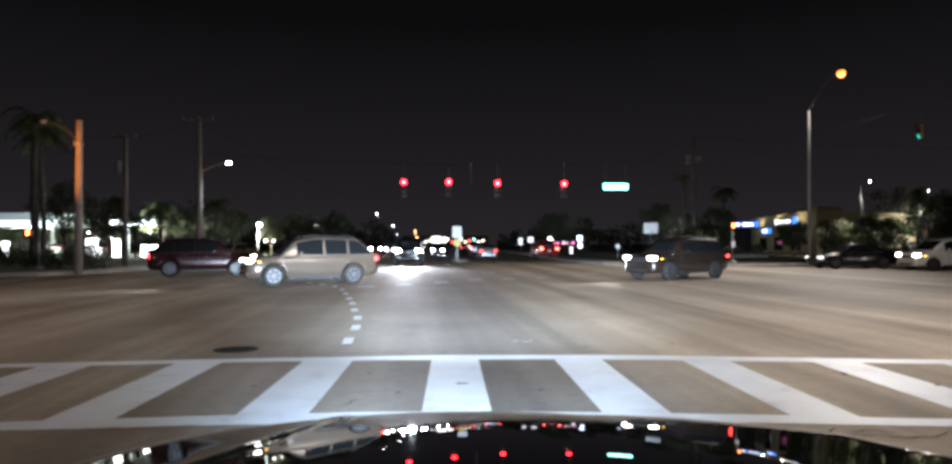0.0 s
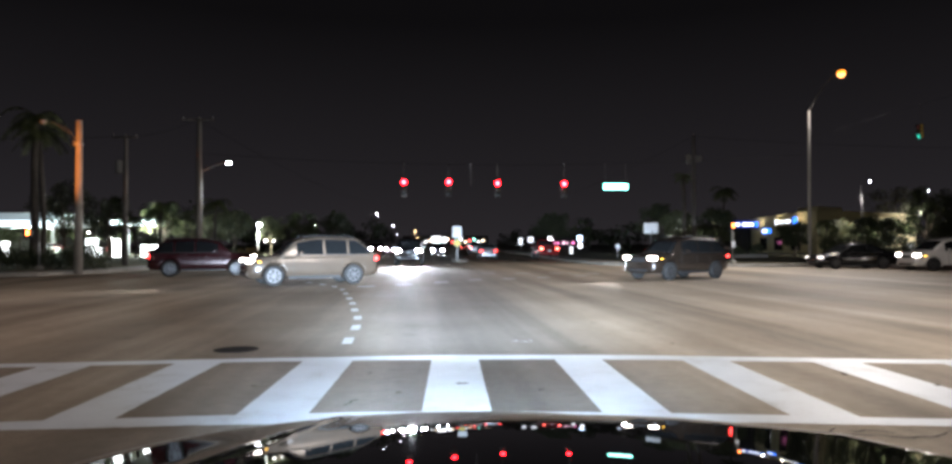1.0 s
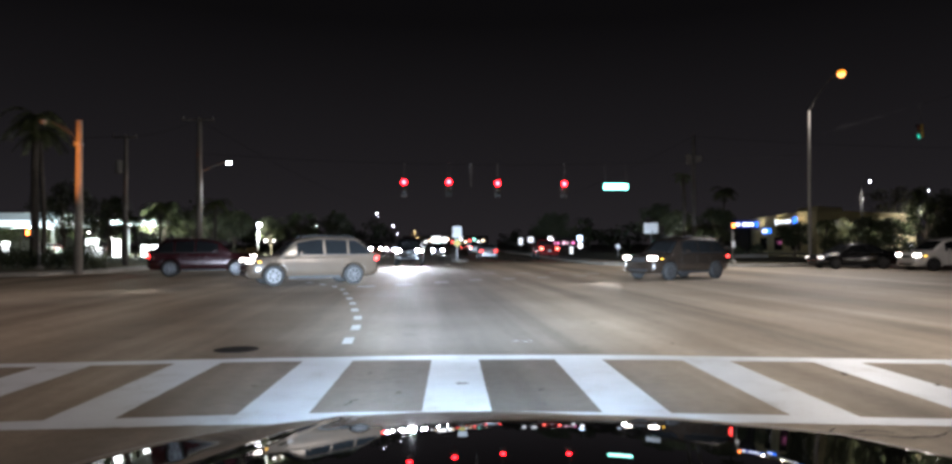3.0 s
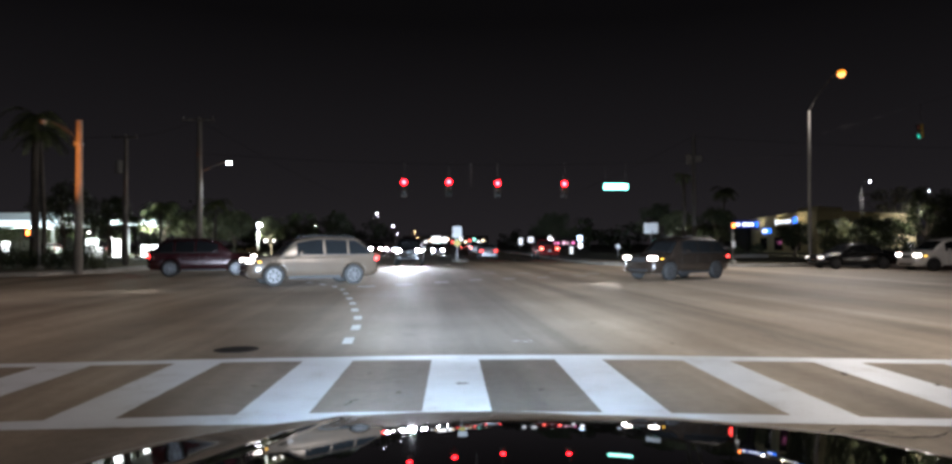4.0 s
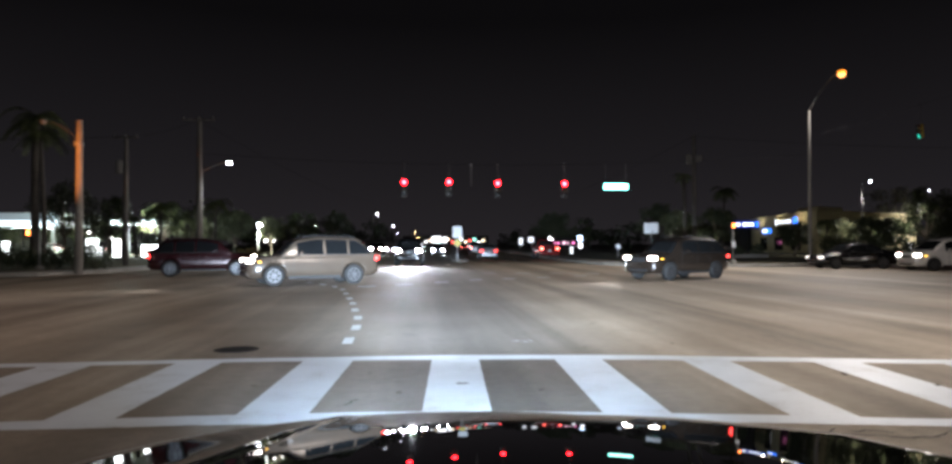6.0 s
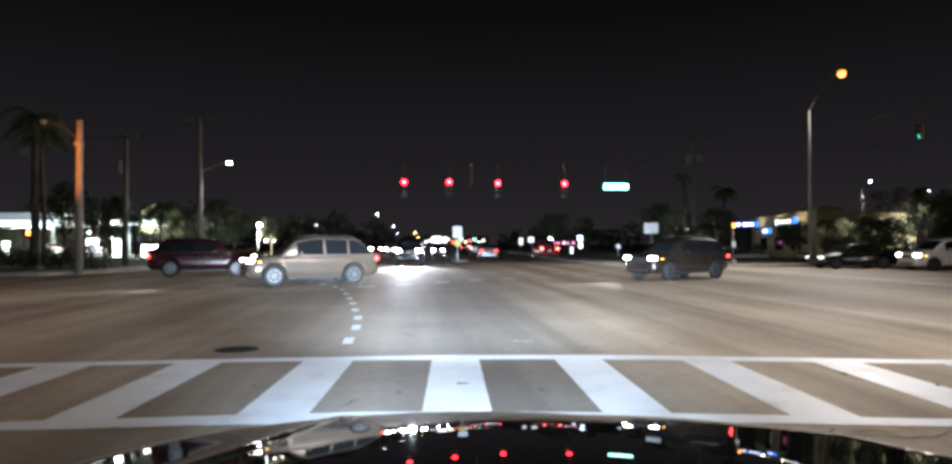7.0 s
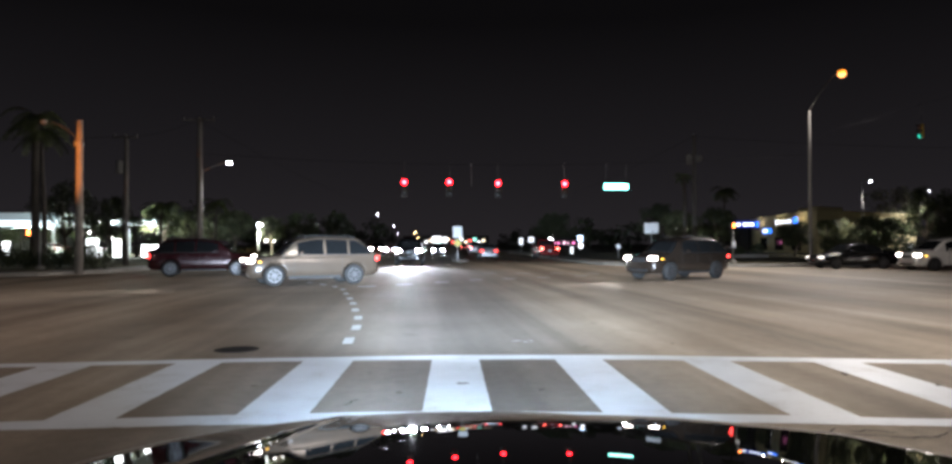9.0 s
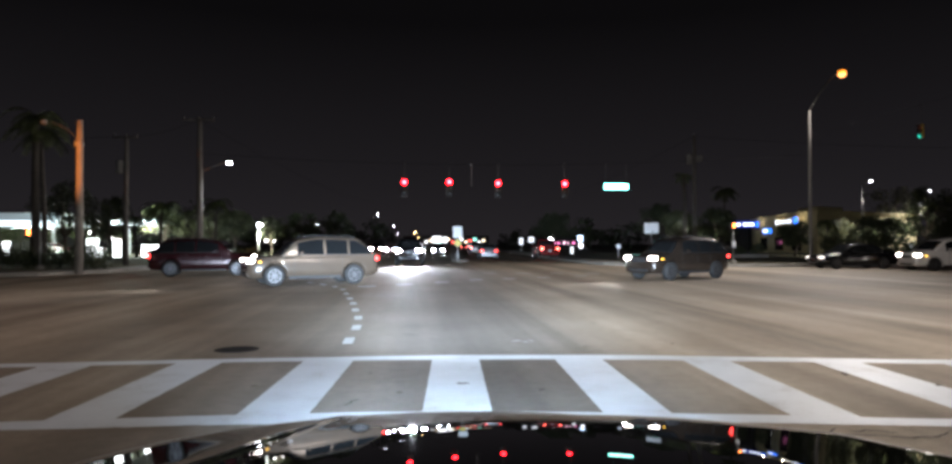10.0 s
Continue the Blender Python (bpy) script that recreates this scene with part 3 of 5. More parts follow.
        for t in (0.47, 0.66):
            part("door_handle", box(0.18, 0.03, 0.03, (X(t), side * (W * 0.985), z_belt - 0.10), 0.01), paint, top)
        part("sill", box(L * 0.40, 0.05, 0.10, (X(sum(s["axle"]) / 2), side * W * 0.95, s["body"][5][2] + 0.04), 0.015), PLASTIC, top)
        part("belt_trim", box(L * (t_end - t_start) * 0.74, 0.012, 0.022, (X(t_start + (t_end - t_start) * 0.52), side * (wide(z_belt) + 0.012), z_belt + 0.028), 0.004), PLASTIC, top)
        for t in (0.335, 0.535, 0.705) if style != "pickup" else (0.325, 0.475, 0.60):
            seam_h = z_belt - s["body"][5][2] - 0.16
            part("door_seam", box(0.010, 0.006, seam_h, (X(t), side * W * 0.998, s["body"][5][2] + 0.13 + seam_h / 2)), PLASTIC, top)
    # wheels
    r = s["wheel"]
    for ax in s["axle"]:
        for side in (1, -1):
            wheel = part("wheel", lathe([(r * 0.62, -0.10), (r * 0.95, -0.11), (r, -0.07), (r, 0.07), (r * 0.95, 0.11), (r * 0.62, 0.10)], 24, "Y", (X(ax), side * (W - 0.085), r)), RUBBER, top, smooth=True)
            hub = bmesh.new()
            for k in range(7):
                b2 = box(r * 0.62, 0.02, r * 0.12, (r * 0.33, 0, 0))
                tmp = bpy.data.meshes.new("t")
                bmesh.ops.rotate(b2, cent=(0, 0, 0), matrix=Matrix.Rotation(2 * math.pi * k / 7, 3, "Y"), verts=b2.verts)
                b2.to_mesh(tmp)
                b2.free()
                hub.from_mesh(tmp)
                bpy.data.meshes.remove(tmp)
            tmp = bpy.data.meshes.new("t")
            ring = lathe([(r * 0.56, -0.012), (r * 0.66, -0.012), (r * 0.66, 0.012), (r * 0.56, 0.012), (r * 0.56, -0.012)], 24, "Y", caps=False)
            ring.to_mesh(tmp)
            ring.free()
            hub.from_mesh(tmp)
            bpy.data.meshes.remove(tmp)
            bmesh.ops.translate(hub, vec=(X(ax), side * (W + 0.022), r), verts=hub.verts)
            part("rim", hub, RIM, wheel)
    # front and rear
    zh = s["body"][2][1] - 0.12
    z_low = s["body"][1][2]
    part("grille", box(0.05, W * 0.80, 0.17, (X(0.004), 0, zh - 0.07), 0.02), PLASTIC, top)
    for k in range(3):
        part("grille_bar", box(0.02, W * 0.76, 0.014, (X(0.0) + 0.012, 0, zh - 0.12 + 0.05 * k), 0.004), RIM, top)
    part("lower_intake", box(0.05, W * 1.05, 0.11, (X(0.0) + 0.018, 0, z_low + 0.12), 0.02), PLASTIC, top)
    part("front_bumper", box(0.10, W * 1.5, 0.16, (X(0.004), 0, z_low + 0.14), 0.04), paint, top)
    part("rear_bumper", box(0.12, W * 1.6, 0.18, (X(0.996), 0, z_low + 0.22), 0.05), paint, top)
    plate = part("number_plate", box(0.02, 0.32, 0.16, (X(1.0) - 0.045, 0, z_low + 0.45), 0.005), PLATE, top)
    part("plate_bar", box(0.004, 0.24, 0.05, (X(1.0) - 0.058, 0, z_low + 0.45)), GREY_BAR, plate)
    for side in (1, -1):
        part("headlight", box(0.26, 0.34, 0.14, (X(0.028), side * W * 0.70, zh + 0.01), 0.05), head or PLATE, top)
        part("taillight", box(0.14, 0.24, 0.16, (X(0.996), side * W * 0.76, s["body"][-2][1] - 0.16), 0.03), tail or LAMP_OFF_RED, top)
        if marker:
            part("marker_light", box(0.10, 0.04, 0.05, (X(0.085), side * (W * 0.97), zh - 0.02), 0.01), AMBER_LIT, top)
    if style == "pickup":
        t0 = cab[-1][0] + 0.02
        part("bed_liner", box((0.985 - t0) * L, W * 1.62, 0.05, (X((t0 + 0.985) / 2), 0, s["body"][6][1] + 0.02), 0.01), PLASTIC, top)
        for side in (1, -1):
            part("bed_rail", box((0.99 - t0) * L, 0.09, 0.10, (X((t0 + 0.99) / 2), side * W * 0.89, s["body"][6][1] + 0.03), 0.02), paint, top)
    if style in ("suv", "minivan"):
        for side in (1, -1):
            part("roof_rail", tube([(X(0.42), side * W * 0.66, s["H"] - 0.02), (X(0.46), side * W * 0.66, s["H"] + 0.045), (X(0.76), side * W * 0.66, s["H"] + 0.04), (X(0.82), side * W * 0.66, s["H"] - 0.03)], 0.016, 6), PLASTIC, top)
    return top


def paint(name, base, metal=0.3):
    return mat(name, base, 0.24, metal, scale=1.2, vary=0.10, fine=200, bump=0.0, coat=0.7)


WHITE_PAINT = paint("white_car_paint", (0.68, 0.67, 0.64), 0.0)
SILVER_PAINT = paint("silver_car_paint", (0.42, 0.43, 0.45), 0.6)
BLACK_PAINT = paint("black_car_paint", (0.006, 0.006, 0.007), 0.0)
MAROON_PAINT = paint("maroon_car_paint", (0.032, 0.006, 0.008), 0.2)
GOLD_PAINT = paint("beige_car_paint", (0.085, 0.065, 0.049), 0.1)
RED_PAINT = paint("red_car_paint", (0.16, 0.010, 0.010), 0.2)
BRONZE_PAINT = paint("bronze_car_paint", (0.030, 0.022, 0.017), 0.3)
NAVY_PAINT = paint("dark_blue_car_paint", (0.02, 0.03, 0.06), 0.3)

# ---- the car that carries the view: bonnet, wings, front end ----
HOOD_PAINT = mat("black_bonnet_paint", (0.008, 0.008, 0.009), 0.02, 0.0, scale=0.8, vary=0.2, fine=120, bump=0.004, depth=0.001, coat=0.15)
HOOD_PAINT.node_tree.nodes["Principled BSDF"].inputs["Coat Roughness"].default_value = 0.0
HOOD_PAINT.node_tree.nodes["Principled BSDF"].inputs["Specular IOR Level"].default_value = 0.5
own = thing("car", (0.0, 0, 0), "glossy black bonnet and front end of a standing car", "car", turn=-3.2)


def hood_z(x, y):
    """A domed bonnet that falls away all round from the windscreen."""
    r = math.hypot(x, y)
    d = r / 0.7 - 1.25
    z = 1.0495 - 0.7 * (0.1258 * d + 0.1009 * d * d) + 0.0222 * d ** 3 + 0.0249 * x + 0.0095 * math.sqrt(x * x + 0.02) + 0.0448 * abs(x) ** 3
    z += x * x * (0.0253 * d - 0.0368)
    near = max(0.0, 1.15 - y)
    z += min(0.025, 0.007 + 0.09 * (x - 0.12) ** 2) * near * near / 0.3
    # a raised crease along each side of the bonnet, which is centred to the right of the eye
    z += (0.0045 if x < 0.19 else 0.0012) / (1 + ((abs(x - 0.19) - 0.78 + 0.33 * (y - 0.9)) / 0.020) ** 2)
    rim = float(np.interp(x / y, (-1.05, -0.90, -0.67, -0.50, -0.30, -0.04, 0.20, 0.42, 0.60, 0.77, 0.90, 1.05), (1.27, 1.32, 1.424, 1.464, 1.445, 1.365, 1.305, 1.355, 1.372, 1.385, 1.325, 1.29)))
    return z - 1.0536 * max(0.0, r - rim) ** 2 - 9.0 * max(0.0, abs(x) - 1.03) ** 2


v, fc = [], []
NX, NY = 96, 72
for j in range(NY + 1):
    for i in range(NX + 1):
        x = -1.06 + 2.12 * i / NX
        y = 0.42 + (math.sqrt(1.76 ** 2 - x * x) - 0.42) * j / NY
        v.append((x, y * DEPTH, hood_z(x, y)))
        if i and j:
            n = j * (NX + 1) + i
            fc.append((n - NX - 2, n - NX - 1, n, n - 1))
bonnet = raw("bonnet", v, fc, HOOD_PAINT, own, smooth=True)
sheet = bonnet.modifiers.new("sheet", "SOLIDIFY")
sheet.thickness, sheet.offset = 0.003, -1


def skirt(name, rim, foot, bulge, label=""):
    """A body panel that hangs from the bonnet's edge: rim and foot are rows of points."""
    verts, faces, n = [], [], 7
    for k, (p, q) in enumerate(zip(rim, foot)):
        out = Vector((p[0], p[1] - 1.3, 0)).normalized() if name == "front_bumper" else Vector((math.copysign(1, p[0]), 0, 0))
        for i in range(n + 1):
            u = i / n
            verts.append(Vector(p).lerp(Vector(q), u) + out * (bulge * math.sin(math.pi * min(1.0, 0.15 + u))))
        if k:
            for i in range(n):
                a, b = (k - 1) * (n + 1) + i, k * (n + 1) + i
                faces.append((a, b, b + 1, a + 1))
    ob = raw(name, verts, faces, HOOD_PAINT, own, label, smooth=True)
    md = ob.modifiers.new("sheet", "SOLIDIFY")
    md.thickness, md.offset = 0.004, 0
    return ob


front_y = lambda x: math.sqrt(1.76 ** 2 - x * x)
for sx in (-1, 1):
    ys = [0.42 + (front_y(1.06) - 0.42) * k / 40 for k in range(41)]
    rim = [(sx * 1.06, y * DEPTH, hood_z(sx * 1.06, y) - 0.002) for y in ys]
    foot = [(sx * 1.03, y * DEPTH, max(0.26, 0.34 + math.sqrt(max(0.0, 0.42 ** 2 - (y * DEPTH - 1.30) ** 2)) if abs(y * DEPTH - 1.30) < 0.42 else 0.26)) for y in ys]
    skirt("wing", rim, foot, 0.015)
    wheel = part("wheel", lathe([(0.21, -0.10), (0.33, -0.11), (0.35, -0.07), (0.35, 0.07), (0.33, 0.11), (0.21, 0.10)], 28, "X", (sx * 0.90, 1.30, 0.35)), RUBBER, own, smooth=True)
    part("rim", lathe([(0.215, -0.02), (0.21, 0.02), (0.09, 0.035), (0.02, 0.04)], 24, "X", (sx * 0.985, 1.30, 0.35)), RIM, wheel, smooth=True)
    part("headlight", box(0.34, 0.12, 0.13, (sx * 0.66, 2.37, 0.60), 0.05), HEAD_SOFT, own)
xs = [-1.06 + 2.12 * k / 40 for k in range(41)]
skirt("front_bumper", [(x, front_y(x) * DEPTH, hood_z(x, front_y(x)) - 0.002) for x in xs], [(x, front_y(x) * DEPTH - 0.03, 0.24) for x in xs], 0.05)
part("grille", box(0.90, 0.06, 0.15, (0, 2.60, 0.52), 0.02), PLASTIC, own)
for k in range(4):
    part("grille_bar", box(0.86, 0.02, 0.012, (0, 2.635, 0.47 + 0.033 * k), 0.004), RIM, own)
part("lower_intake", box(1.10, 0.05, 0.10, (0, 2.58, 0.33), 0.02), PLASTIC, own)

# its dipped beams
for sx in (-0.55, 0.68):
    lamp("dipped_beam", (sx, 1.86, 0.68), 2200, (0.58, 0.81, 1.0), 0.05, (0.35 - sx * 0.3, 15.0, 0.50), 54, 1.0, 1.7)
    lamp("beam_core", (sx, 1.86, 0.68), 46000, (0.66, 0.84, 1.0), 0.05, (1.2 + sx * 1.6, 30.0, 0.35), 14, 1.0, 4.2)
# extra spot added to brighten the white sign and verge at the right
lamp("sign_fill_beam", (0.68, 1.86, 0.68), 6300, (0.86, 0.94, 1.0), 0.05, (15.0, 42.0, 3.6), 25, 1.0)


# ---- poles, lamps, wires ----
LAMP_SODIUM = glow("sodium_lens", (1.0, 0.30, 0.02), 2.2)
SODIUM_BULB = glow("sodium_bulb", (1.0, 0.38, 0.10), 3.4)
LAMP_LED = glow("led_lens", (0.90, 0.96, 1.0), 60.0)


def street_lamp(base, height, head_offset, colour_mat, label, watts, colour, arm_drop, pole_r=0.11, material=None, group="", aim=None, bulb=1.0, cone=104):
    """A pole with an upswept arm; head_offset is the head's place from the pole's foot."""
    x, y, z = base
    t = thing("street_lamp", base, label, "street lamp", group)
    hx, hy, hz = head_offset
    mtl = material or ALU
    part("base_flange", lathe([(pole_r * 2.2, 0.0), (pole_r * 2.2, 0.04), (pole_r * 1.5, 0.12), (pole_r * 1.2, 0.35)], 14), mtl, t)
    part("pole", tube([(0, 0, 0), (0, 0, height * 0.5), (0, 0, height)], [pole_r, pole_r * 0.82, pole_r * 0.62], 14), mtl, t, smooth=True)
    pts = []
    for i in range(9):
        u = i / 8
        pts.append((hx * (u * 0.85 + 0.15 * u * u), hy * u, height - arm_drop + (hz - height + arm_drop) * (1 - (1 - u) ** 1.35)))
    part("arm", tube(pts, [pole_r * 0.42 - pole_r * 0.14 * i / 8 for i in range(9)], 10), DULL_STEEL, t, smooth=True)
    d = Vector((hx, hy, 0)).normalized()
    m = Matrix.Rotation(math.atan2(d.y, d.x), 4, "Z")
    hd = lathe([(0.06, 0.10), (0.16, 0.06), (0.19, 0.0), (0.17, -0.03)], 16)
    bmesh.ops.scale(hd, vec=(1.9, 1.0, 1.0), verts=hd.verts)
    bmesh.ops.transform(hd, matrix=m, verts=hd.verts)
    bmesh.ops.translate(hd, vec=(hx, hy, hz), verts=hd.verts)
    head = part("lamp_head", hd, BLACK_METAL, t, smooth=True)
    ln = lathe([(0.18, 0.02), (0.27, -0.05), (0.28, -0.14), (0.24, -0.24), (0.02, -0.30)], 16)
    bmesh.ops.scale(ln, vec=(bulb, bulb, bulb), verts=ln.verts)
    bmesh.ops.transform(ln, matrix=m, verts=ln.verts)
    bmesh.ops.translate(ln, vec=(hx, hy, hz), verts=ln.verts)
    part("lens", ln, colour_mat, head, "glowing lamp lens", smooth=True)
    if colour_mat is LAMP_SODIUM:
        bulb_mesh = lathe([(0.20, -0.06), (0.255, -0.14), (0.265, -0.24), (0.22, -0.36), (0.12, -0.44), (0.02, -0.47)], 14)
        bmesh.ops.translate(bulb_mesh, vec=(hx, hy, hz), verts=bulb_mesh.verts)
        part("bulb", bulb_mesh, SODIUM_BULB, head, "bright orange-white bulb", smooth=True)
    if watts:
        at = Vector((x + hx * 1.15, y + hy - 0.5, z + hz - 0.6))
        if aim:
            at = Vector((x + hx + 0.2, y + hy - 1.2, z + hz - 0.6))
        lamp("street_lamp_light", at, watts, colour, 0.2, aim or (x + hx, y + hy, 0), cone if aim else 150, 1.0)
    return t


def utility_pole(base, height, label, material, r=0.16, crossarm=0.0, can=None, arms=1, turn=0.0):
    t = thing("utility_pole", base, label, "utility pole", turn=turn)
    part("pole", tube([(0, 0, -0.2), (0, 0, height * 0.5), (0, 0, height)], [r, r * 0.85, r * 0.68], 14), material, t, smooth=True)
    if crossarm:
        for k in range(arms):
            part("crossarm", box(crossarm, 0.09, 0.11, (0, -r * 0.8, height - 0.18 - 0.7 * k), 0.01), POLE_WOOD, t)
            for sx in (-0.46, 0.0, 0.46):
                part("insulator", lathe([(0.035, 0.0), (0.055, 0.04), (0.03, 0.09), (0.05, 0.13), (0.02, 0.18)], 10, "Z", (sx * crossarm, -r * 0.8, height - 0.12 - 0.7 * k)), GALV, t)
    if can:
        cz, side = can
        part("transformer", lathe([(0.20, 0), (0.23, 0.03), (0.23, 0.75), (0.20, 0.82), (0.05, 0.86)], 16, "Z", (side * (r + 0.22), 0, cz)), DULL_STEEL, t, "grey transformer can", smooth=True)
        part("bracket", box(0.3, 0.08, 0.06, (side * (r + 0.05), 0, cz + 0.6), 0.01), GALV, t)
    return t


WIRE = mat("wire_black", (0.006, 0.006, 0.006), 0.95, vary=0.2, bump=0)
WIRE.node_tree.nodes["Principled BSDF"].inputs["Specular IOR Level"].default_value = 0.1


def cable(name, a, b, sag, r=0.012, label="thin black overhead cable between poles", n=20):
    pts = []
    for i in range(n + 1):
        u = i / n
        p = sited(Vector(a).lerp(Vector(b), u))
        p.z -= sag * 4 * u * (1 - u)
        pts.append(p)
    t = part(name, tube(pts, r, 5), WIRE)
    return tagged(t, label=label, category="cable")


# ---- the junction's poles ----
concrete_pole = utility_pole((-18.25, 24.06, 0.15), 7.45, "tall square-edged concrete pole with an orange-lit upper part", POLE_CONCRETE, 0.20)
part("lamp_arm", tube([(0, -0.1, 6.35), (-0.35, -0.2, 6.85), (-0.9, -0.4, 7.2), (-1.25, -0.55, 7.28)], [0.024, 0.02, 0.018, 0.016], 8), DULL_STEEL, concrete_pole)
part("unlit_lamp_head", lathe([(0.05, 0.12), (0.14, 0.06), (0.17, 0.0), (0.13, -0.10), (0.02, -0.15)], 12, "Z", (-1.4, -0.6, 7.26)), POLE_CONCRETE, concrete_pole, "unlit pale lamp head on a thin arm", smooth=True)
part("strap", lathe([(0.185, 0), (0.195, 0.02), (0.195, 0.10), (0.185, 0.12)], 14, "Z", (0, 0, 6.2)), GALV, concrete_pole)
part("sign_box", box(0.10, 0.16, 0.30, (-0.22, 0, 6.3), 0.02), DULL_STEEL, concrete_pole)
utility_pole((-20.0, 30.0, 0.15), 8.1, "wooden utility pole with crossarm and transformer behind a hedge", POLE_WOOD, 0.17, 1.5, (5.7, -1))
utility_pole((-16.65, 32.0, 0.15), 9.75, "tall brown wooden utility pole with a crossarm", POLE_WOOD, 0.22, 2.1)
far_pole = utility_pole((20.5, 38.2, 0.15), 10.4, "tall weathered wooden utility pole with a transformer", POLE_WOOD, 0.20, 0, (8.0, -1))
part("equipment_box", box(0.55, 0.35, 0.50, (0.35, -0.1, 8.45), 0.03), DULL_STEEL, far_pole)
part("top_pin", tube([(0, 0, 10.38), (0, 0, 10.62)], 0.04, 6), GALV, far_pole)
street_lamp((-17.2, 33.4, 0.15), 6.6, (1.85, 0.0, 7.05), LAMP_LED, "slim street lamp with a white glowing head", 2000, LED, 0.25, 0.07, DULL_STEEL, bulb=0.55)
street_lamp((24.75, 30.85, 0.15), 10.5, (2.36, 0.0, 13.28), LAMP_SODIUM, "tall street lamp with a glowing orange sodium head", 17800, SODIUM, 0.06, 0.13, aim=(2.0, 23.0, 0.0), cone=106)
# the same lamps again, unseen, added behind the view as fill
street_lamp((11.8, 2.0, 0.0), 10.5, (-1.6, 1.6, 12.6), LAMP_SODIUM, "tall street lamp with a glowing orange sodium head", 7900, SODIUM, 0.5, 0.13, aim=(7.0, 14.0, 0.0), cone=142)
# narrow spot added only to turn the concrete pole's upper part orange
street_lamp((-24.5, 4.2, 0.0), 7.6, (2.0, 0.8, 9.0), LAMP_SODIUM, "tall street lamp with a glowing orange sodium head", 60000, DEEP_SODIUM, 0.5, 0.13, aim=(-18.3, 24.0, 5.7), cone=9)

# second light added at that head to warm the road at the left
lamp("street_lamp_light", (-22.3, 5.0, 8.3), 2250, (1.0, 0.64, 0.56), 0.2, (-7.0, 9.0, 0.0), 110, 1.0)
utility_pole((24.2, 11.0, 0.0), 9.2, "plain concrete strain pole at the kerb", POLE_CONCRETE, 0.2)
cable("cable", (-16.65, 31.8, 9.75), (-20.0, 29.8, 8.1), 0.3)
cable("cable", (-20.0, 29.8, 8.1), (-60.0, 26.0, 8.4), 0.8)
cable("cable", (-16.65, 31.8, 9.75), (-14.5, 90.0, 9.5), 1.0)
cable("cable", (20.5, 38.2, 10.5), (16.0, 100.0, 9.5), 1.0)
cable("cable", (20.5, 38.2, 10.5), (80.0, 30.0, 10.5), 1.5)

# ---- traffic signals on a span wire ----
RED_LENS = glow("red_signal_lens", (1.0, 0.0015, 0.004), 40.0)
RED_CORE = glow("red_signal_core", (1.0, 0.022, 0.028), 42.0)
GREEN_LENS = glow("green_signal_lens", (0.03, 1.0, 0.70), 0.8)
AMBER_LENS = mat("amber_lens_unlit", (0.05, 0.022, 0.004), 0.3, vary=0.1, bump=0)
GREEN_OFF = mat("green_lens_unlit", (0.002, 0.006, 0.004), 0.3, vary=0.1, bump=0)
RED_OFF = mat("red_lens_unlit", (0.25, 0.03, 0.02), 0.3, vary=0.1, bump=0)


def traffic_signal(at, turn, lit, label, hang, body=None, group="signals over the road ahead", size=1.0):
    """Three sections, facing its own -y; at is the middle of the top lens."""
    t = thing("traffic_signal", at, label, "traffic light", group, turn)
    t.scale = (size, size, size)
    hang /= size
    body = body or BLACK_METAL
    for k in range(3):
        z = -0.38 * k
        hs = part("section", box(0.40, 0.22, 0.37, (0, 0.12, z), 0.03), body, t)
        mtl = {"red": (RED_LENS, AMBER_LENS, GREEN_OFF), "green": (RED_OFF, AMBER_LENS, GREEN_LENS)}[lit][k]
        part("lens", lathe([(0.175, 0.0), (0.170, -0.03), (0.11, -0.06), (0.02, -0.07)], 24, "Y", (0, 0.008, z)), mtl, hs, smooth=True)
        if mtl is RED_LENS:
            part("lit_core", lathe([(0.125, 0.0), (0.11, -0.03), (0.06, -0.045), (0.01, -0.05)], 20, "Y", (0, -0.052, z)), RED_CORE, hs, smooth=True)
        vis = bmesh.new()
        rows = []
        for y in (0.01, -0.24):
            rows.append([vis.verts.new((0.188 * math.cos(a), y * (1.0 if y > 0 else 0.55 + 0.45 * max(0.0, math.sin(a))), z + 0.188 * math.sin(a))) for a in [radians(-35 + 250 * i / 18) for i in range(19)]])
        for i in range(18):
            vis.faces.new((rows[0][i], rows[0][i + 1], rows[1][i + 1], rows[1][i]))
        vo = part("visor", vis, BLACK_METAL, hs)
        md = vo.modifiers.new("sheet", "SOLIDIFY")
        md.thickness = 0.006
    part("hanger", tube([(0, 0.12, 0.17), (0, 0.12, hang)], 0.02, 8), BLACK_METAL, t)
    part("clamp", box(0.10, 0.08, 0.12, (0, 0.12, hang), 0.02), BLACK_METAL, t)
    return t


SPAN_A, SPAN_B, SPAN_SAG = Vector((-16.65, 31.85, 7.5)), Vector((24.75, 30.8, 7.6)), 0.75


def wire_at(x):
    u = (x - SPAN_A.x) / (SPAN_B.x - SPAN_A.x)
    p = SPAN_A.lerp(SPAN_B, u)
    return p.y, p.z - SPAN_SAG * 4 * u * (1 - u)


for x, z in ((-3.07, 5.60), (-0.07, 5.62), (3.20, 5.53), (7.70, 5.51)):
    wy, wz = wire_at(x)
    traffic_signal((x, wy - 0.12, z), 0.0, "red", "black three-lens traffic signal glowing red on a span wire", wz - z)
rod = thing("hanger_rod", (1.42, wire_at(1.42)[0], 5.35), "thin steel rod hanging from the span wire", "rod")
part("shaft", tube([(0, 0, 0), (0, 0, wire_at(1.42)[1] - 5.35)], 0.010, 8), GALV, rod)
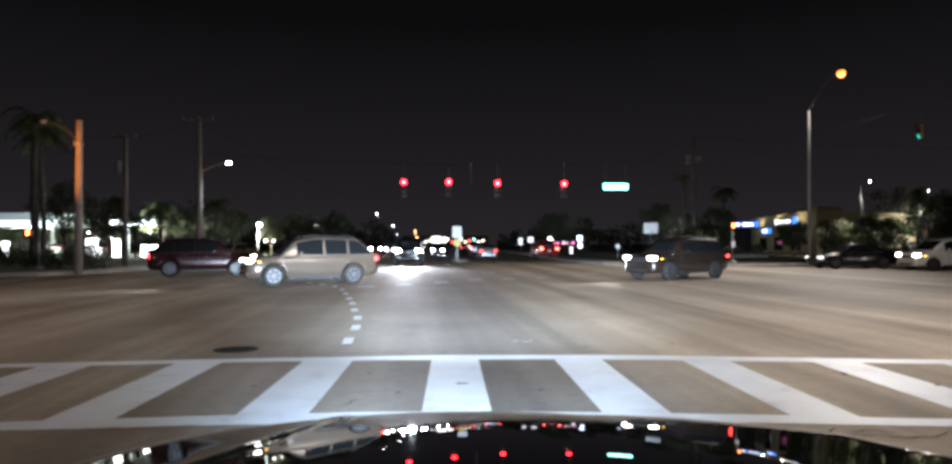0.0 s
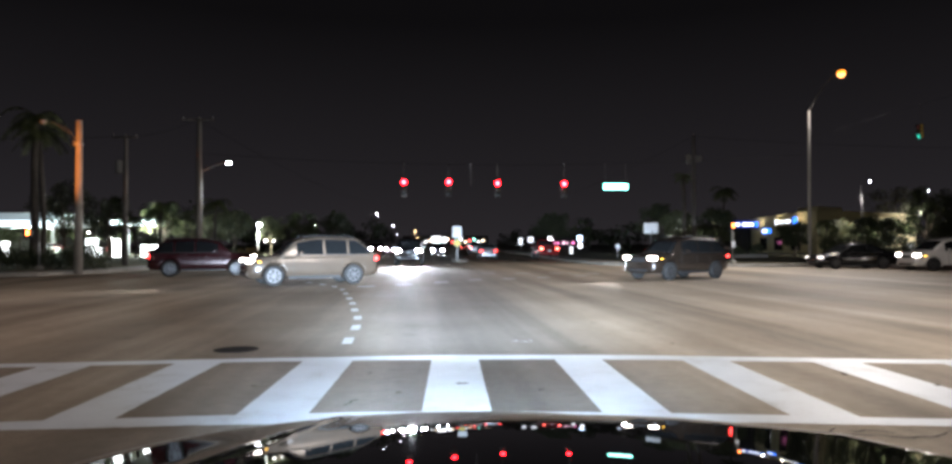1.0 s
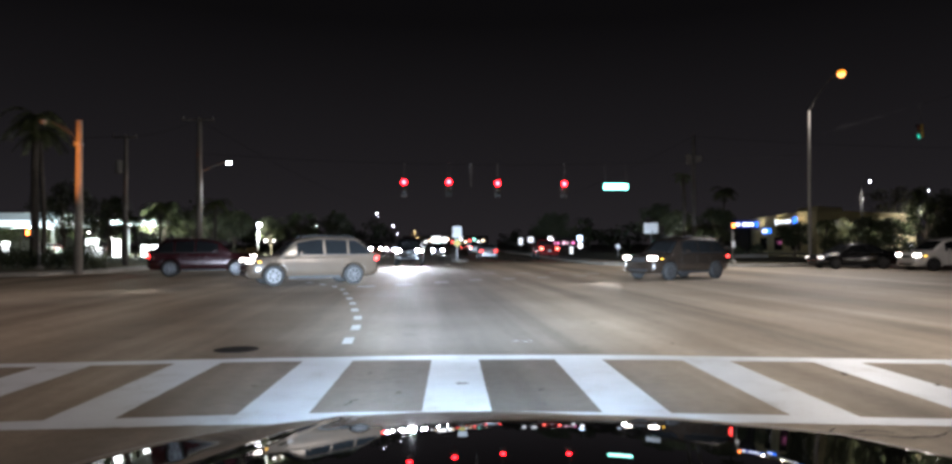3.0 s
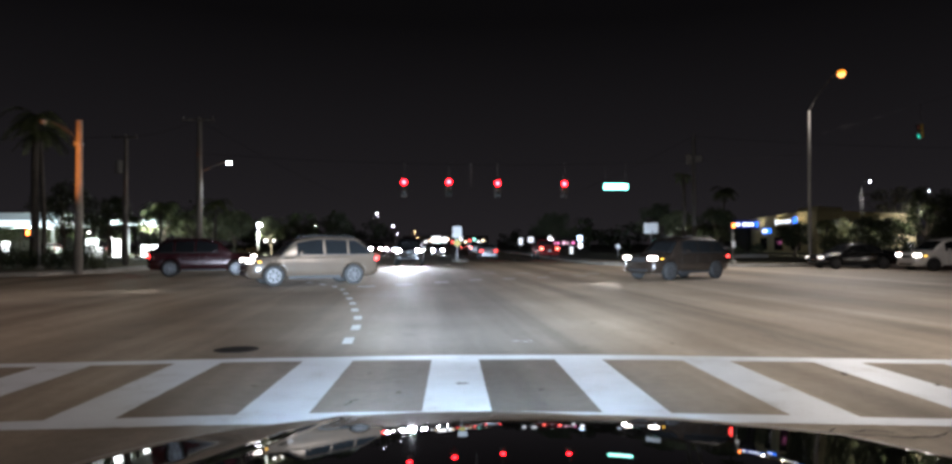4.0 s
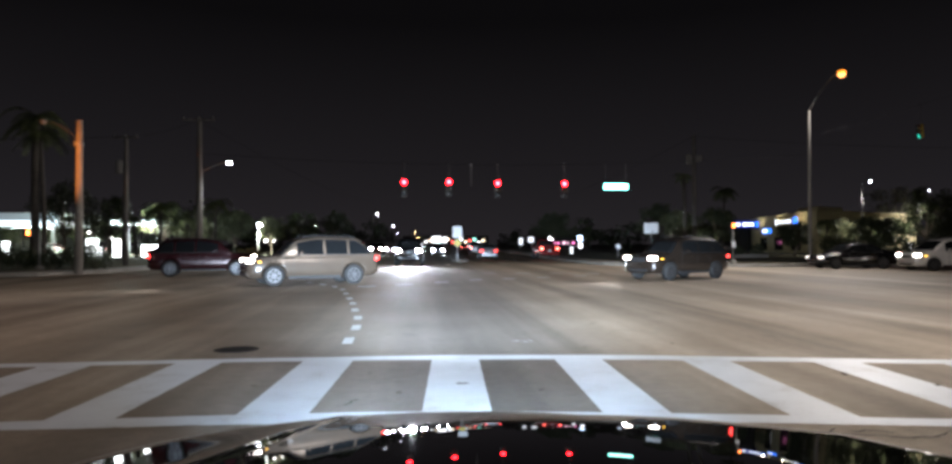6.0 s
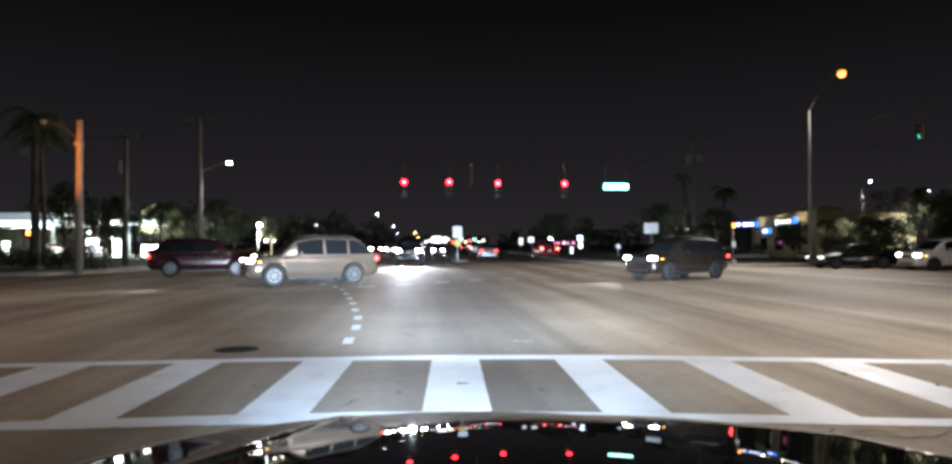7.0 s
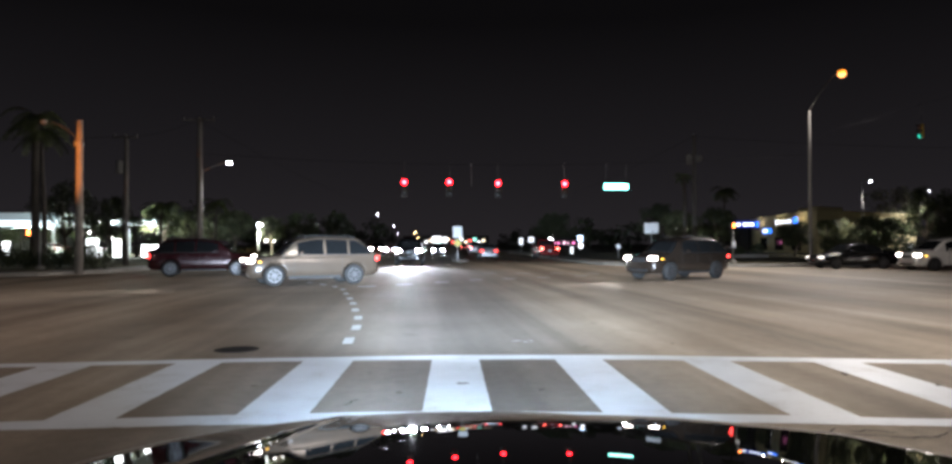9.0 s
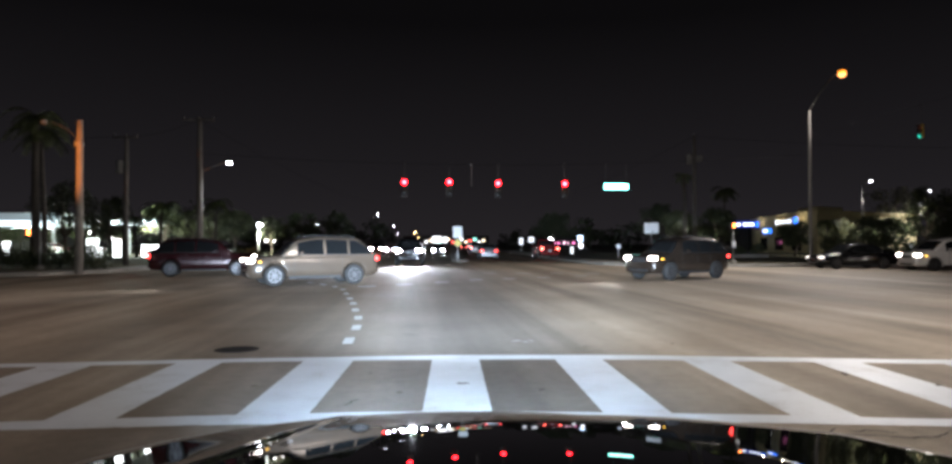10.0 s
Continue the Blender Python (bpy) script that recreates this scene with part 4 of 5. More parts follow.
part("clamp", box(0.08, 0.06, 0.10, (0, 0, wire_at(1.42)[1] - 5.35), 0.01), GALV, rod)
cable("span_wire", SPAN_A, SPAN_B, SPAN_SAG, 0.012, "thin steel span wire carrying the traffic signals")
traffic_signal((24.46, 23.0, 7.55), -88.0, "green", "dark three-lens traffic signal showing green, seen from the side", 1.16, DARK_YELLOW, "signals for the crossing road", 0.64)
cable("span_wire", (24.75, 30.8, 8.8), (24.2, 11.0, 8.8), 0.12, 0.006, "thin steel span wire over the crossing road")

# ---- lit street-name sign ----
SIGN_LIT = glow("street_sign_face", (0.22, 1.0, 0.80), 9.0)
SIGN_WHITE = glow("street_sign_letters", (0.95, 1.0, 1.0), 3.5)
SIGN_GREEN = glow("street_sign_rim", (0.02, 0.30, 0.20), 0.2)
sn = thing("street_name_sign", (11.21, 31.02, 5.33), "long lit street-name sign, pale face with green rim", "street sign")
part("case", box(1.74, 0.16, 0.46, (0, 0.10, 0), 0.05), BLACK_METAL, sn)
part("rim", box(1.68, 0.02, 0.41, (0, 0.012, 0), 0.01), SIGN_GREEN, sn)
face = part("face", box(1.64, 0.01, 0.37, (0, -0.004, 0), 0.004), SIGN_LIT, sn, "glowing pale panel")
for k, w in enumerate((0.20, 0.10, 0.34, 0.22, 0.30)):
    x = -0.72 + (0, 0.25, 0.40, 0.82, 1.10)[k] + w / 2
    part("text_bar", box(w, 0.006, 0.20, (x, -0.013, 0)), SIGN_WHITE, face)
for sx in (-0.7, 0.7):
    part("hanger", tube([(sx, 0.1, 0.3), (sx, 0.12, 1.56)], 0.015, 6), BLACK_METAL, sn)

# ---- signs at the roadside ----
SIGN_ALU = mat("sign_back", (0.45, 0.46, 0.47), 0.5, 0.4, vary=0.15)
SIGN_FACE = mat("sign_white", (0.86, 0.87, 0.88), 0.5, vary=0.06, bump=0)
SIGN_BLACK = mat("sign_black", (0.02, 0.02, 0.02), 0.5, vary=0.1, bump=0)
SIGN_YELLOW = mat("sign_yellow", (0.75, 0.62, 0.10), 0.45, vary=0.08, bump=0)


def post_sign(base, z0, z1, w, label, face, marks=(), round_=False, top_above=0.1, name="road_sign"):
    t = thing(name, base, label, "road sign")
    part("post", box(0.06, 0.05, z1 + top_above, (0, 0.05, (z1 + top_above) / 2), 0.008), GALV, t)
    h = z1 - z0
    if round_:
        pl = part("panel", lathe([(w / 2, -0.008), (w / 2, 0.008), (0.01, 0.009)], 24, "Y", (0, 0, (z0 + z1) / 2)), face, t)
    else:
        pl = part("panel", box(w, 0.012, h, (0, 0, (z0 + z1) / 2), 0.005), face, t)
    for mx, mz, mw, mh in marks:
        part("mark", box(mw, 0.004, mh, (mx, -0.012, (z0 + z1) / 2 + mz)), SIGN_BLACK, pl)
    return t


post_sign((16.95, 38.6, 0.18), 2.15, 3.05, 1.25, "blank white rectangular road sign on a metal post", SIGN_FACE, [(0.12, -0.28, 0.14, 0.10), (0.05, -0.34, 0.10, 0.06)])
post_sign((15.3, 41.9, 0.18), 0.80, 1.28, 0.48, "small round white marker on a short post", SIGN_FACE, round_=True, top_above=-0.1)
med = post_sign((0.62, 40.0, 0.17), 1.85, 2.80, 0.80, "square white route sign above a yellow sign on the median", SIGN_FACE)
part("warning_panel", lathe([(0.38, -0.008), (0.38, 0.008), (0.01, 0.009)], 4, "Y", (0, 0, 1.38)), SIGN_YELLOW, med, "yellow diamond panel")
# these two faces glow in place of headlight thrown back by white sheeting
for x, y, z0, w, lab in ((11.4, 75.0, 1.2, 0.62, "white roadside sign beyond the junction"), (15.65, 90.0, 1.6, 1.05, "white roadside sign beyond the junction")):
    post_sign((x, y, 0.18), z0, z0 + 1.05, w, lab, glow("sign_headlight_glow", (0.9, 0.95, 1.0), 1.1))

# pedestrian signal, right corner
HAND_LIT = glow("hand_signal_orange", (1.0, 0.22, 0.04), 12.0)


def ped_signal(base, z, label, side=0.0, box_z=1.25):
    t = thing("pedestrian_signal", base, label, "pedestrian signal", "pedestrian signals")
    part("foot", lathe([(0.22, 0.0), (0.22, 0.14), (0.12, 0.20), (0.08, 0.24)], 14), CONCRETE, t)
    part("post", tube([(0, 0, 0.1), (0, 0, z + 0.12)], 0.055, 12), GALV, t, smooth=True)
    hs = part("housing", box(0.40, 0.20, 0.40, (side, -0.06, z), 0.03), BLACK_METAL, t)
    hand = part("hand_symbol", box(0.16, 0.012, 0.17, (side, -0.165, z - 0.01), 0.005), HAND_LIT, hs, "glowing orange stop hand")
    for k in range(4):
        part("finger", box(0.030, 0.012, 0.10, (side - 0.06 + 0.04 * k, -0.165, z + 0.12), 0.004), HAND_LIT, hand)
    if box_z:
        bx = part("button_box", box(0.24, 0.10, 0.42, (0, -0.10, box_z), 0.02), SIGN_FACE, t)
        part("button", lathe([(0.03, 0.0), (0.03, -0.02), (0.01, -0.03)], 12, "Y", (0, -0.16, box_z - 0.1)), GALV, bx)
    return t


ped_signal((19.0, 30.46, 0.16), 2.48, "pedestrian signal post with a glowing orange hand", 0.0)
ped_signal((-21.2, 25.4, 0.16), 1.90, "pedestrian signal post with an orange hand by the hedge", -0.5, 0)
pl = thing("pole_notice", (20.52, 38.06, 1.15), "small white notice plate fixed to a utility pole", "sign")
part("plate", box(0.26, 0.012, 0.5, (0, -0.03, 0), 0.004), SIGN_FACE, pl)
lw = thing("low_wall", (22.5, 41.0, 0.16), "low pale concrete ledge along the verge", "low wall")
part("ledge", box(9.5, 0.25, 0.28, (1.5, 0, 0.14), 0.02), CONCRETE, lw)
part("coping", box(9.6, 0.33, 0.06, (1.5, 0, 0.31), 0.015), KERB, lw)

# ---- petrol station, left ----
CANOPY = mat("canopy_white", (0.55, 0.57, 0.58), 0.5, scale=0.8, vary=0.12)
CANOPY_LIT = glow("canopy_light_band", (0.80, 0.94, 1.0), 1.3)
FASCIA_LIT = glow("canopy_fascia_panel", (0.75, 0.90, 1.0), 0.17)
PANEL_LIT = glow("lit_white_panel", (0.93, 1.0, 0.97), 7.0)
SHOP_WALL = mat("shop_wall", (0.42, 0.40, 0.36), 0.8, scale=0.5, vary=0.2)


def canopy(x0, x1, y0, y1, z0, z1, label):
    t = thing("station_canopy", ((x0 + x1) / 2, (y0 + y1) / 2, 0.18), label, "canopy")
    w, d = x1 - x0, y1 - y0
    part("roof", box(w, d, z1 - z0, (0, 0, (z0 + z1) / 2 - 0.18), 0.05), CANOPY, t)
    part("light_band", box(w - 0.1, 0.06, (z1 - z0) * 0.42, (0, -d / 2 - 0.035, z0 + (z1 - z0) * 0.24 - 0.18), 0.02), CANOPY_LIT, t, "glowing white fascia band")
    part("upper_fascia", box(w - 0.1, 0.04, (z1 - z0) * 0.46, (0, -d / 2 - 0.022, z0 + (z1 - z0) * 0.72 - 0.18), 0.02), FASCIA_LIT, t, "dimly lit pale fascia panel")
    for k in range(3):
        part("downlight", box(0.7, 0.7, 0.06, (-w / 2 + w * (k + 0.5) / 3, 0, z0 - 0.03 - 0.18), 0.01), PANEL_LIT, t, "glowing square downlight")
    for sx in (-0.35, 0.35):
        part("column", box(0.35, 0.35, z0, (sx * w, 0.5, z0 / 2 - 0.18), 0.03), CANOPY, t)
    return t


canopy(-70, -48.7, 60, 68, 3.71, 5.5, "petrol station canopy with a glowing white fascia band")
small_canopy = canopy(-42.75, -37.0, 60, 66, 3.95, 4.62, "small flat canopy with a bright lit edge")
part("floodlight", box(0.5, 0.30, 0.34, (-1.75, -3.75, 4.12), 0.04), PANEL_LIT, small_canopy, "bright white floodlight on the canopy edge")
part("floodlight_arm", box(0.08, 0.7, 0.08, (-1.75, -3.35, 4.20), 0.01), GALV, small_canopy)
lamp("canopy_light", (-56.0, 66.0, 3.3), 3800, (0.80, 1.0, 0.88), 0.5)
lamp("canopy_light", (-38.5, 61.5, 3.4), 1500, (0.90, 1.0, 0.92), 0.5)
lamp("canopy_edge_light", (-40.7, 58.4, 4.15), 5200, (0.82, 1.0, 0.84), 0.3)
shop = thing("station_shop", (-75.0, 80.0, 0.0), "low petrol station shop with bright windows behind trees", "shop")
part("wall", box(22, 8, 4.2, (0, 4, 2.1), 0.05), SHOP_WALL, shop)
part("roof_edge", box(23, 9, 0.35, (0, 4, 4.35), 0.04), CANOPY, shop)
for k in range(2):
    wn_ = part("window", box(2.6, 0.10, 1.9, (-8.5 + 5 * k, -0.03, 1.5), 0.02), glow("shop_window", (0.80, 1.0, 0.92), 1.3), shop, "bright lit shop window")
    part("mullion", box(0.08, 0.14, 1.9, (-8.5 + 5 * k, -0.05, 1.5)), BLACK_METAL, wn_)


def lit_board(at, w, h, label, strength, colour=(0.93, 1.0, 0.97), marks=0, name="lit_sign_board"):
    t = thing(name, at, label, "lit sign")
    part("case", box(w + 0.12, 0.22, h + 0.12, (0, 0.12, h / 2 + 0.06), 0.03), SIGN_ALU, t)
    fc = part("face", box(w, 0.02, h, (0, 0.0, h / 2 + 0.06), 0.006), glow("board_face", colour, strength), t, "glowing face")
    for k in range(marks):
        part("text_bar", box(w * 0.5 / marks, 0.006, h * 0.35, (-w * 0.4 + w * 0.8 * (k + 0.5) / marks, -0.014, h / 2 + 0.06)), SIGN_BLACK, fc)
    return t


lit_board((-30.7, 50.0, 0.18), 2.05, 1.15, "bright white lit monument sign on the grass", 9.0)
lit_board((-42.5, 58.0, 0.18), 1.35, 1.95, "bright white lit pump-side panel", 2.6)
lit_board((-34.2, 50.0, 0.18), 0.75, 1.75, "narrow bright white lit panel", 7.0)
lit_board((-35.9, 50.0, 0.18), 0.5, 0.9, "small bright lit panel behind shrubs", 4.0)
lit_board((-52.2, 58.0, 0.18), 0.85, 1.6, "white lit petrol pump front", 5.0, name="petrol_pump")
for x, y, p, lab in ((-49.5, 59.5, WHITE_PAINT, "white car under the petrol station canopy"), (-46.2, 62.0, SILVER_PAINT, "silver car at the petrol station"), (-51.2, 63.0, RED_PAINT, "red car at the petrol station")):
    car("sedan", (x, y, 0.18), 170, p, lab, group="cars at the petrol station")

# ---- plants, left ----
for k in range(9):
    shrub((-30.2 + 1.45 * k, 27.2 + 0.25 * math.sin(k * 2.1) - 0.18 * k, 0.17), 1.9, 1.0, 1.25 + 0.12 * math.sin(k * 1.7), "dark clipped hedge section along the pavement", 40 + k, LEAF_SHADED, 70, 22, 0.07, "hedge")
palm((-25.4, 30.0, 0.17), 9.2, "dark palm tree with a thick trunk behind the hedge", 3, 16, 2.3, 0.26, 0.2)
palm((-25.15, 30.4, 0.17), 8.4, "dark palm tree with a slim trunk behind the hedge", 4, 14, 2.0, 0.16, -0.2)
palm((-27.0, 45.0, 0.17), 4.9, "palm tree with drooping green fronds in station light", 5, 20, 2.3, 0.15, 0.3)
palm((-31.0, 48.0, 0.17), 3.9, "small palm tree lit from the petrol station", 6, 18, 1.9, 0.14, -0.2)
palm((-21.5, 44.0, 0.17), 5.2, "dark palm tree beside the street lamp", 8, 16, 2.0, 0.15, 0.2)
for k, (x, y, h, sp, lf) in enumerate(((-34.5, 44.0, 6.5, 2.8, LEAF_SHADED), (-35.5, 51.0, 6.0, 2.4, LEAF_SHADED), (-37.3, 63.0, 6.4, 2.6, LEAF_LAMPLIT), (-34.0, 63.5, 5.6, 2.4, LEAF_LAMPLIT), (-40.0, 67.0, 6.5, 2.6, LEAF), (-30.8, 62.5, 5.0, 2.2, LEAF_LAMPLIT), (-26.0, 58.0, 5.0, 2.3, LEAF_LAMPLIT), (-23.4, 62.8, 4.6, 2.0, LEAF_LAMPLIT), (-20.5, 66.0, 5.4, 2.4, LEAF), (-31.5, 70.0, 6.0, 3.0, LEAF), (-18.5, 78.0, 6.0, 2.8, LEAF_SHADED), (-64.5, 74.0, 5.4, 3.2, LEAF_LAMPLIT), (-59.5, 73.0, 5.0, 3.0, LEAF_LAMPLIT), (-54.5, 74.0, 5.2, 3.0, LEAF_LAMPLIT), (-49.5, 73.5, 5.0, 2.6, LEAF))):
    tree((x, y, 0.17), h, sp, "leafy street tree at night" if lf is LEAF_SHADED else "leafy tree lit by white lamps", 100 + k, lf, 0.3, 90, 34, 0.15)
for k, (x, y, sx, h) in enumerate(((-29.5, 51.8, 3.0, 2.2), (-26.6, 50.5, 2.6, 1.9), (-24.0, 48.0, 2.4, 1.2), (-32.6, 53.0, 2.6, 2.5), (-19.4, 37.5, 2.4, 1.3), (-17.2, 40.0, 2.6, 1.0), (-21.4, 36.2, 2.2, 1.2))):
    shrub((x, y, 0.17), sx, 1.6, h, "leafy green shrub on the verge", 60 + k, LEAF if h > 1.4 else LEAF_SHADED, 80, 24, 0.10)
street_lamp((-24.8, 62.0, 0.18), 3.75, (0.25, -0.4, 3.95), LAMP_LED, "short car-park lamp with a bright white head among trees", 4200, (0.92, 1.0, 0.86), 0.1, 0.16, CANOPY)
for x, y, z, s in ((-43.94, 60.93, 4.35, 0.17), (-42.5, 57.5, 2.95, 0.16), (-39.77, 57.3, 2.25, 0.13), (-28.9, 49.9, 1.85, 0.09), (-26.9, 70.0, 2.05, 0.22), (-25.9, 70.0, 2.05, 0.26), (22.8, 50.0, 1.2, 0.13)):
    t = thing("globe_lamp", (x, y, 0.18), "small round glowing globe lamp on a post", "lamp post", "globe lamps")
    part("post", tube([(0, 0, 0), (0, 0, z - 0.18)], 0.04, 8), BLACK_METAL, t)
    part("globe", lathe([(0.05, -s), (s * 0.75, -s * 0.65), (s, 0), (s * 0.75, s * 0.65), (0.05, s)], 16, "Z", (0, 0, z - 0.18)), glow("globe_light", (1.0, 0.98, 0.92), 7.0), t, smooth=True)

# ---- the road beyond ----
FAR_LED = glow("far_led_lens", (0.92, 0.97, 1.0), 60.0)
FAR_SODIUM = glow("far_sodium_lens", (1.0, 0.70, 0.30), 40.0)
for x, y, z, m in ((-25.2, 90, 5.1, FAR_LED), (-27.4, 110, 5.4, FAR_SODIUM), (-20.0, 130, 9.9, FAR_LED), (-19.3, 160, 7.7, FAR_LED), (-21.2, 190, 5.7, FAR_LED), (-12.7, 170, 5.9, FAR_SODIUM), (-13.9, 200, 4.4, FAR_SODIUM)):
    street_lamp((x - 1.2, y, 0.1), z - 0.5, (1.2, 0, z - 0.1), m, "distant street lamp with a glowing head", 0, LED, 0.2, 0.09, group="distant street lamps", bulb=0.65)


FAR_WALL = mat("far_shop_wall", (0.09, 0.085, 0.08), 0.85, scale=0.5, vary=0.25)


def shopfront(at, w, h, d, label, lights, name="shop_building"):
    """A low building with lit boards and windows: (x, z, width, height, colour, strength)."""
    t = thing(name, at, label, "building")
    part("wall", box(w, d, h, (0, d / 2, h / 2), 0.05), FAR_WALL, t)
    part("parapet", box(w + 0.3, d + 0.3, 0.4, (0, d / 2, h + 0.15), 0.04), FAR_WALL, t)
    for x, z, ww, hh, c, s in lights:
        part("lit_window", box(ww, 0.12, hh, (x, -0.04, z), 0.02), glow("window_glow", c, s), t, "glowing window")
    return t


PINK, WHITE, WARM = (1.0, 0.25, 0.55), (0.95, 1.0, 1.0), (1.0, 0.8, 0.55)
shopfront((32.5, 140, 0.1), 16, 3.0, 8, "distant shop with pink neon windows", [(-4.5, 1.6, 1.1, 0.6, PINK, 1.8), (-2.2, 1.7, 0.6, 0.6, WHITE, 2.0), (-0.9, 1.7, 0.5, 0.7, PINK, 2.0), (0.2, 1.6, 0.8, 0.6, PINK, 1.6), (1.9, 1.7, 0.6, 0.8, (1.0, 0.6, 0.75), 2.4), (3.0, 1.6, 0.5, 0.6, (1.0, 0.6, 0.75), 1.6), (4.8, 1.7, 0.9, 0.7, PINK, 1.7)])
shopfront((-29.5, 100, 0.1), 9, 3.4, 6, "distant shop with small white lights", [(-2.6, 1.9, 0.6, 1.2, WHITE, 2.0), (-1.2, 2.2, 0.5, 1.4, WHITE, 3.0), (0.0, 2.2, 0.6, 1.0, WARM, 2.0), (1.6, 2.2, 0.4, 0.4, WHITE, 4.0)])
shopfront((-3.0, 330, 0.0), 60, 7.0, 8, "far row of shops at the end of the road", [(-14 + 3.1 * k, 3.0 + (k % 3), 1.6, 1.2, (WHITE, WARM, (1.0, 0.1, 0.08), (0.3, 1.0, 0.8))[k % 4], 4.0) for k in range(14)])


def pole_sign(at, z0, z1, w, label, colour, strength, marks=1):
    t = thing("pole_sign", at, label, "lit sign", "lit pole signs along the road")
    part("pole", tube([(0, 0.2, 0), (0, 0.2, z0)], 0.10, 8), GALV, t)
    part("case", box(w + 0.1, 0.30, z1 - z0 + 0.1, (0, 0.18, (z0 + z1) / 2), 0.03), SIGN_ALU, t)
    part("face", box(w, 0.03, z1 - z0, (0, 0.015, (z0 + z1) / 2), 0.01), glow("pole_sign_face", colour, strength), t, "glowing face")
    return t


pole_sign((-4.0, 140, 0.1), 1.9, 3.6, 2.6, "lit white shop sign far down the road", WHITE, 3.0)
pole_sign((-1.6, 141, 0.1), 1.9, 3.4, 1.1, "lit white shop sign far down the road", WHITE, 3.0)
pole_sign((26.2, 120, 0.1), 1.5, 3.5, 1.4, "tall narrow lit white sign", WHITE, 6.0)
pole_sign((25.3, 90, 0.1), 1.9, 3.0, 0.95, "blue and white lit shop sign", (0.55, 0.75, 1.0), 3.5)
pole_sign((25.3, 89.6, 0.1), 0.6, 1.5, 0.7, "white lit shop sign on a low pole", WHITE, 3.0)
pole_sign((15.9, 60.5, 0.1), 0.1, 1.0, 0.35, "small bright white kerbside panel", WHITE, 1.2)

# ---- shop building, right ----
FACADE = mat("shop_facade", (0.50, 0.44, 0.26), 0.8, scale=0.4, vary=0.15, fine=20)
BLUE_SIGN = glow("blue_sign", (0.03, 0.20, 1.0), 2.0)
BLUE_DIM = glow("blue_sign_panel", (0.02, 0.07, 0.8), 0.20)
BLUE_WHITE = glow("blue_sign_letters", (0.78, 0.87, 1.0), 3.0)
b = thing("shop_building", (0, 0, 0.16), "low cream shop building with blue lit signs", "building")
part("wall", slab([site(*p) for p in ((45, 55), (67, 63.7), (70, 84), (50.6, 76))], 0.0, 5.2), FACADE, b)
part("parapet", slab([site(*p) for p in ((44.8, 54.7), (67.3, 63.4), (70.3, 84.3), (50.4, 76.3))], 5.2, 5.45), FACADE, b)
part("roof_box", slab([site(*p) for p in ((47.0, 57.2), (52.0, 59.2), (51.5, 62.0), (47.6, 61.5))], 5.45, 6.1), FACADE, b)
part("wing_wall", slab([site(*p) for p in ((50.2, 76.4), (56, 79), (54, 92), (47.0, 86))], 0.0, 4.4), mat("dark_wing_wall", (0.06, 0.06, 0.06), 0.85, scale=0.5, vary=0.2), b)


def wall_sign(p, q, z0, z1, label, bars, panel):
    """A lit sign on a wall between two plan points."""
    p, q = Vector(site(*p)), Vector(site(*q))
    d = (q - p).normalized()
    nrm = Vector((d.y, -d.x))
    L = (q - p).length
    m = Matrix(((d.x, -nrm.x, 0, p.x + nrm.x * 0.12), (d.y, -nrm.y, 0, p.y + nrm.y * 0.12), (0, 0, 1, 0), (0, 0, 0, 1)))
    t = new("shop_sign")
    t.matrix_world = m
    tagged(t, label=label, category="shop sign")
    back = part("panel", box(L, 0.14, z1 - z0, (L / 2, 0, (z0 + z1) / 2), 0.03), panel, t)
    for a, w, hh, blue in bars:
        part("letter_bar", box(w * L, 0.05, (z1 - z0) * hh, ((a + w / 2) * L, -0.09, (z0 + z1) / 2), 0.01), BLUE_SIGN if blue else BLUE_WHITE, back)
    return t


wall_sign((47.0, 74.6), (50.1, 73.0), 4.05, 5.15, "wide blue lit shop sign with white letters", [(0.03, 0.17, 0.40, False), (0.32, 0.09, 0.45, False), (0.44, 0.08, 0.45, False), (0.55, 0.08, 0.45, False), (0.66, 0.09, 0.45, False), (0.83, 0.13, 0.7, True)], BLUE_DIM)
wall_sign((47.75, 65.9), (45.85, 58.7), 4.0, 5.05, "blue lit shop sign on the cream wall", [(0.02, 0.035, 0.60, False), (0.10, 0.03, 0.42, False), (0.20, 0.03, 0.42, False), (0.32, 0.02, 0.42, False), (0.42, 0.04, 0.40, False), (0.53, 0.05, 0.42, False), (0.63, 0.03, 0.42, False), (0.77, 0.16, 0.90, True)], FACADE)
wall_sign((49.25, 70.9), (48.55, 68.1), 3.05, 3.75, "small blue lit window sign", [(0.1, 0.5, 0.5, False)], BLUE_SIGN)
# fill lamps added under the parapet so that the shop wall shows yellow
FACADE_FILL_LIT = glow("facade_fill_lens", (1.0, 0.88, 0.55), 1.0)
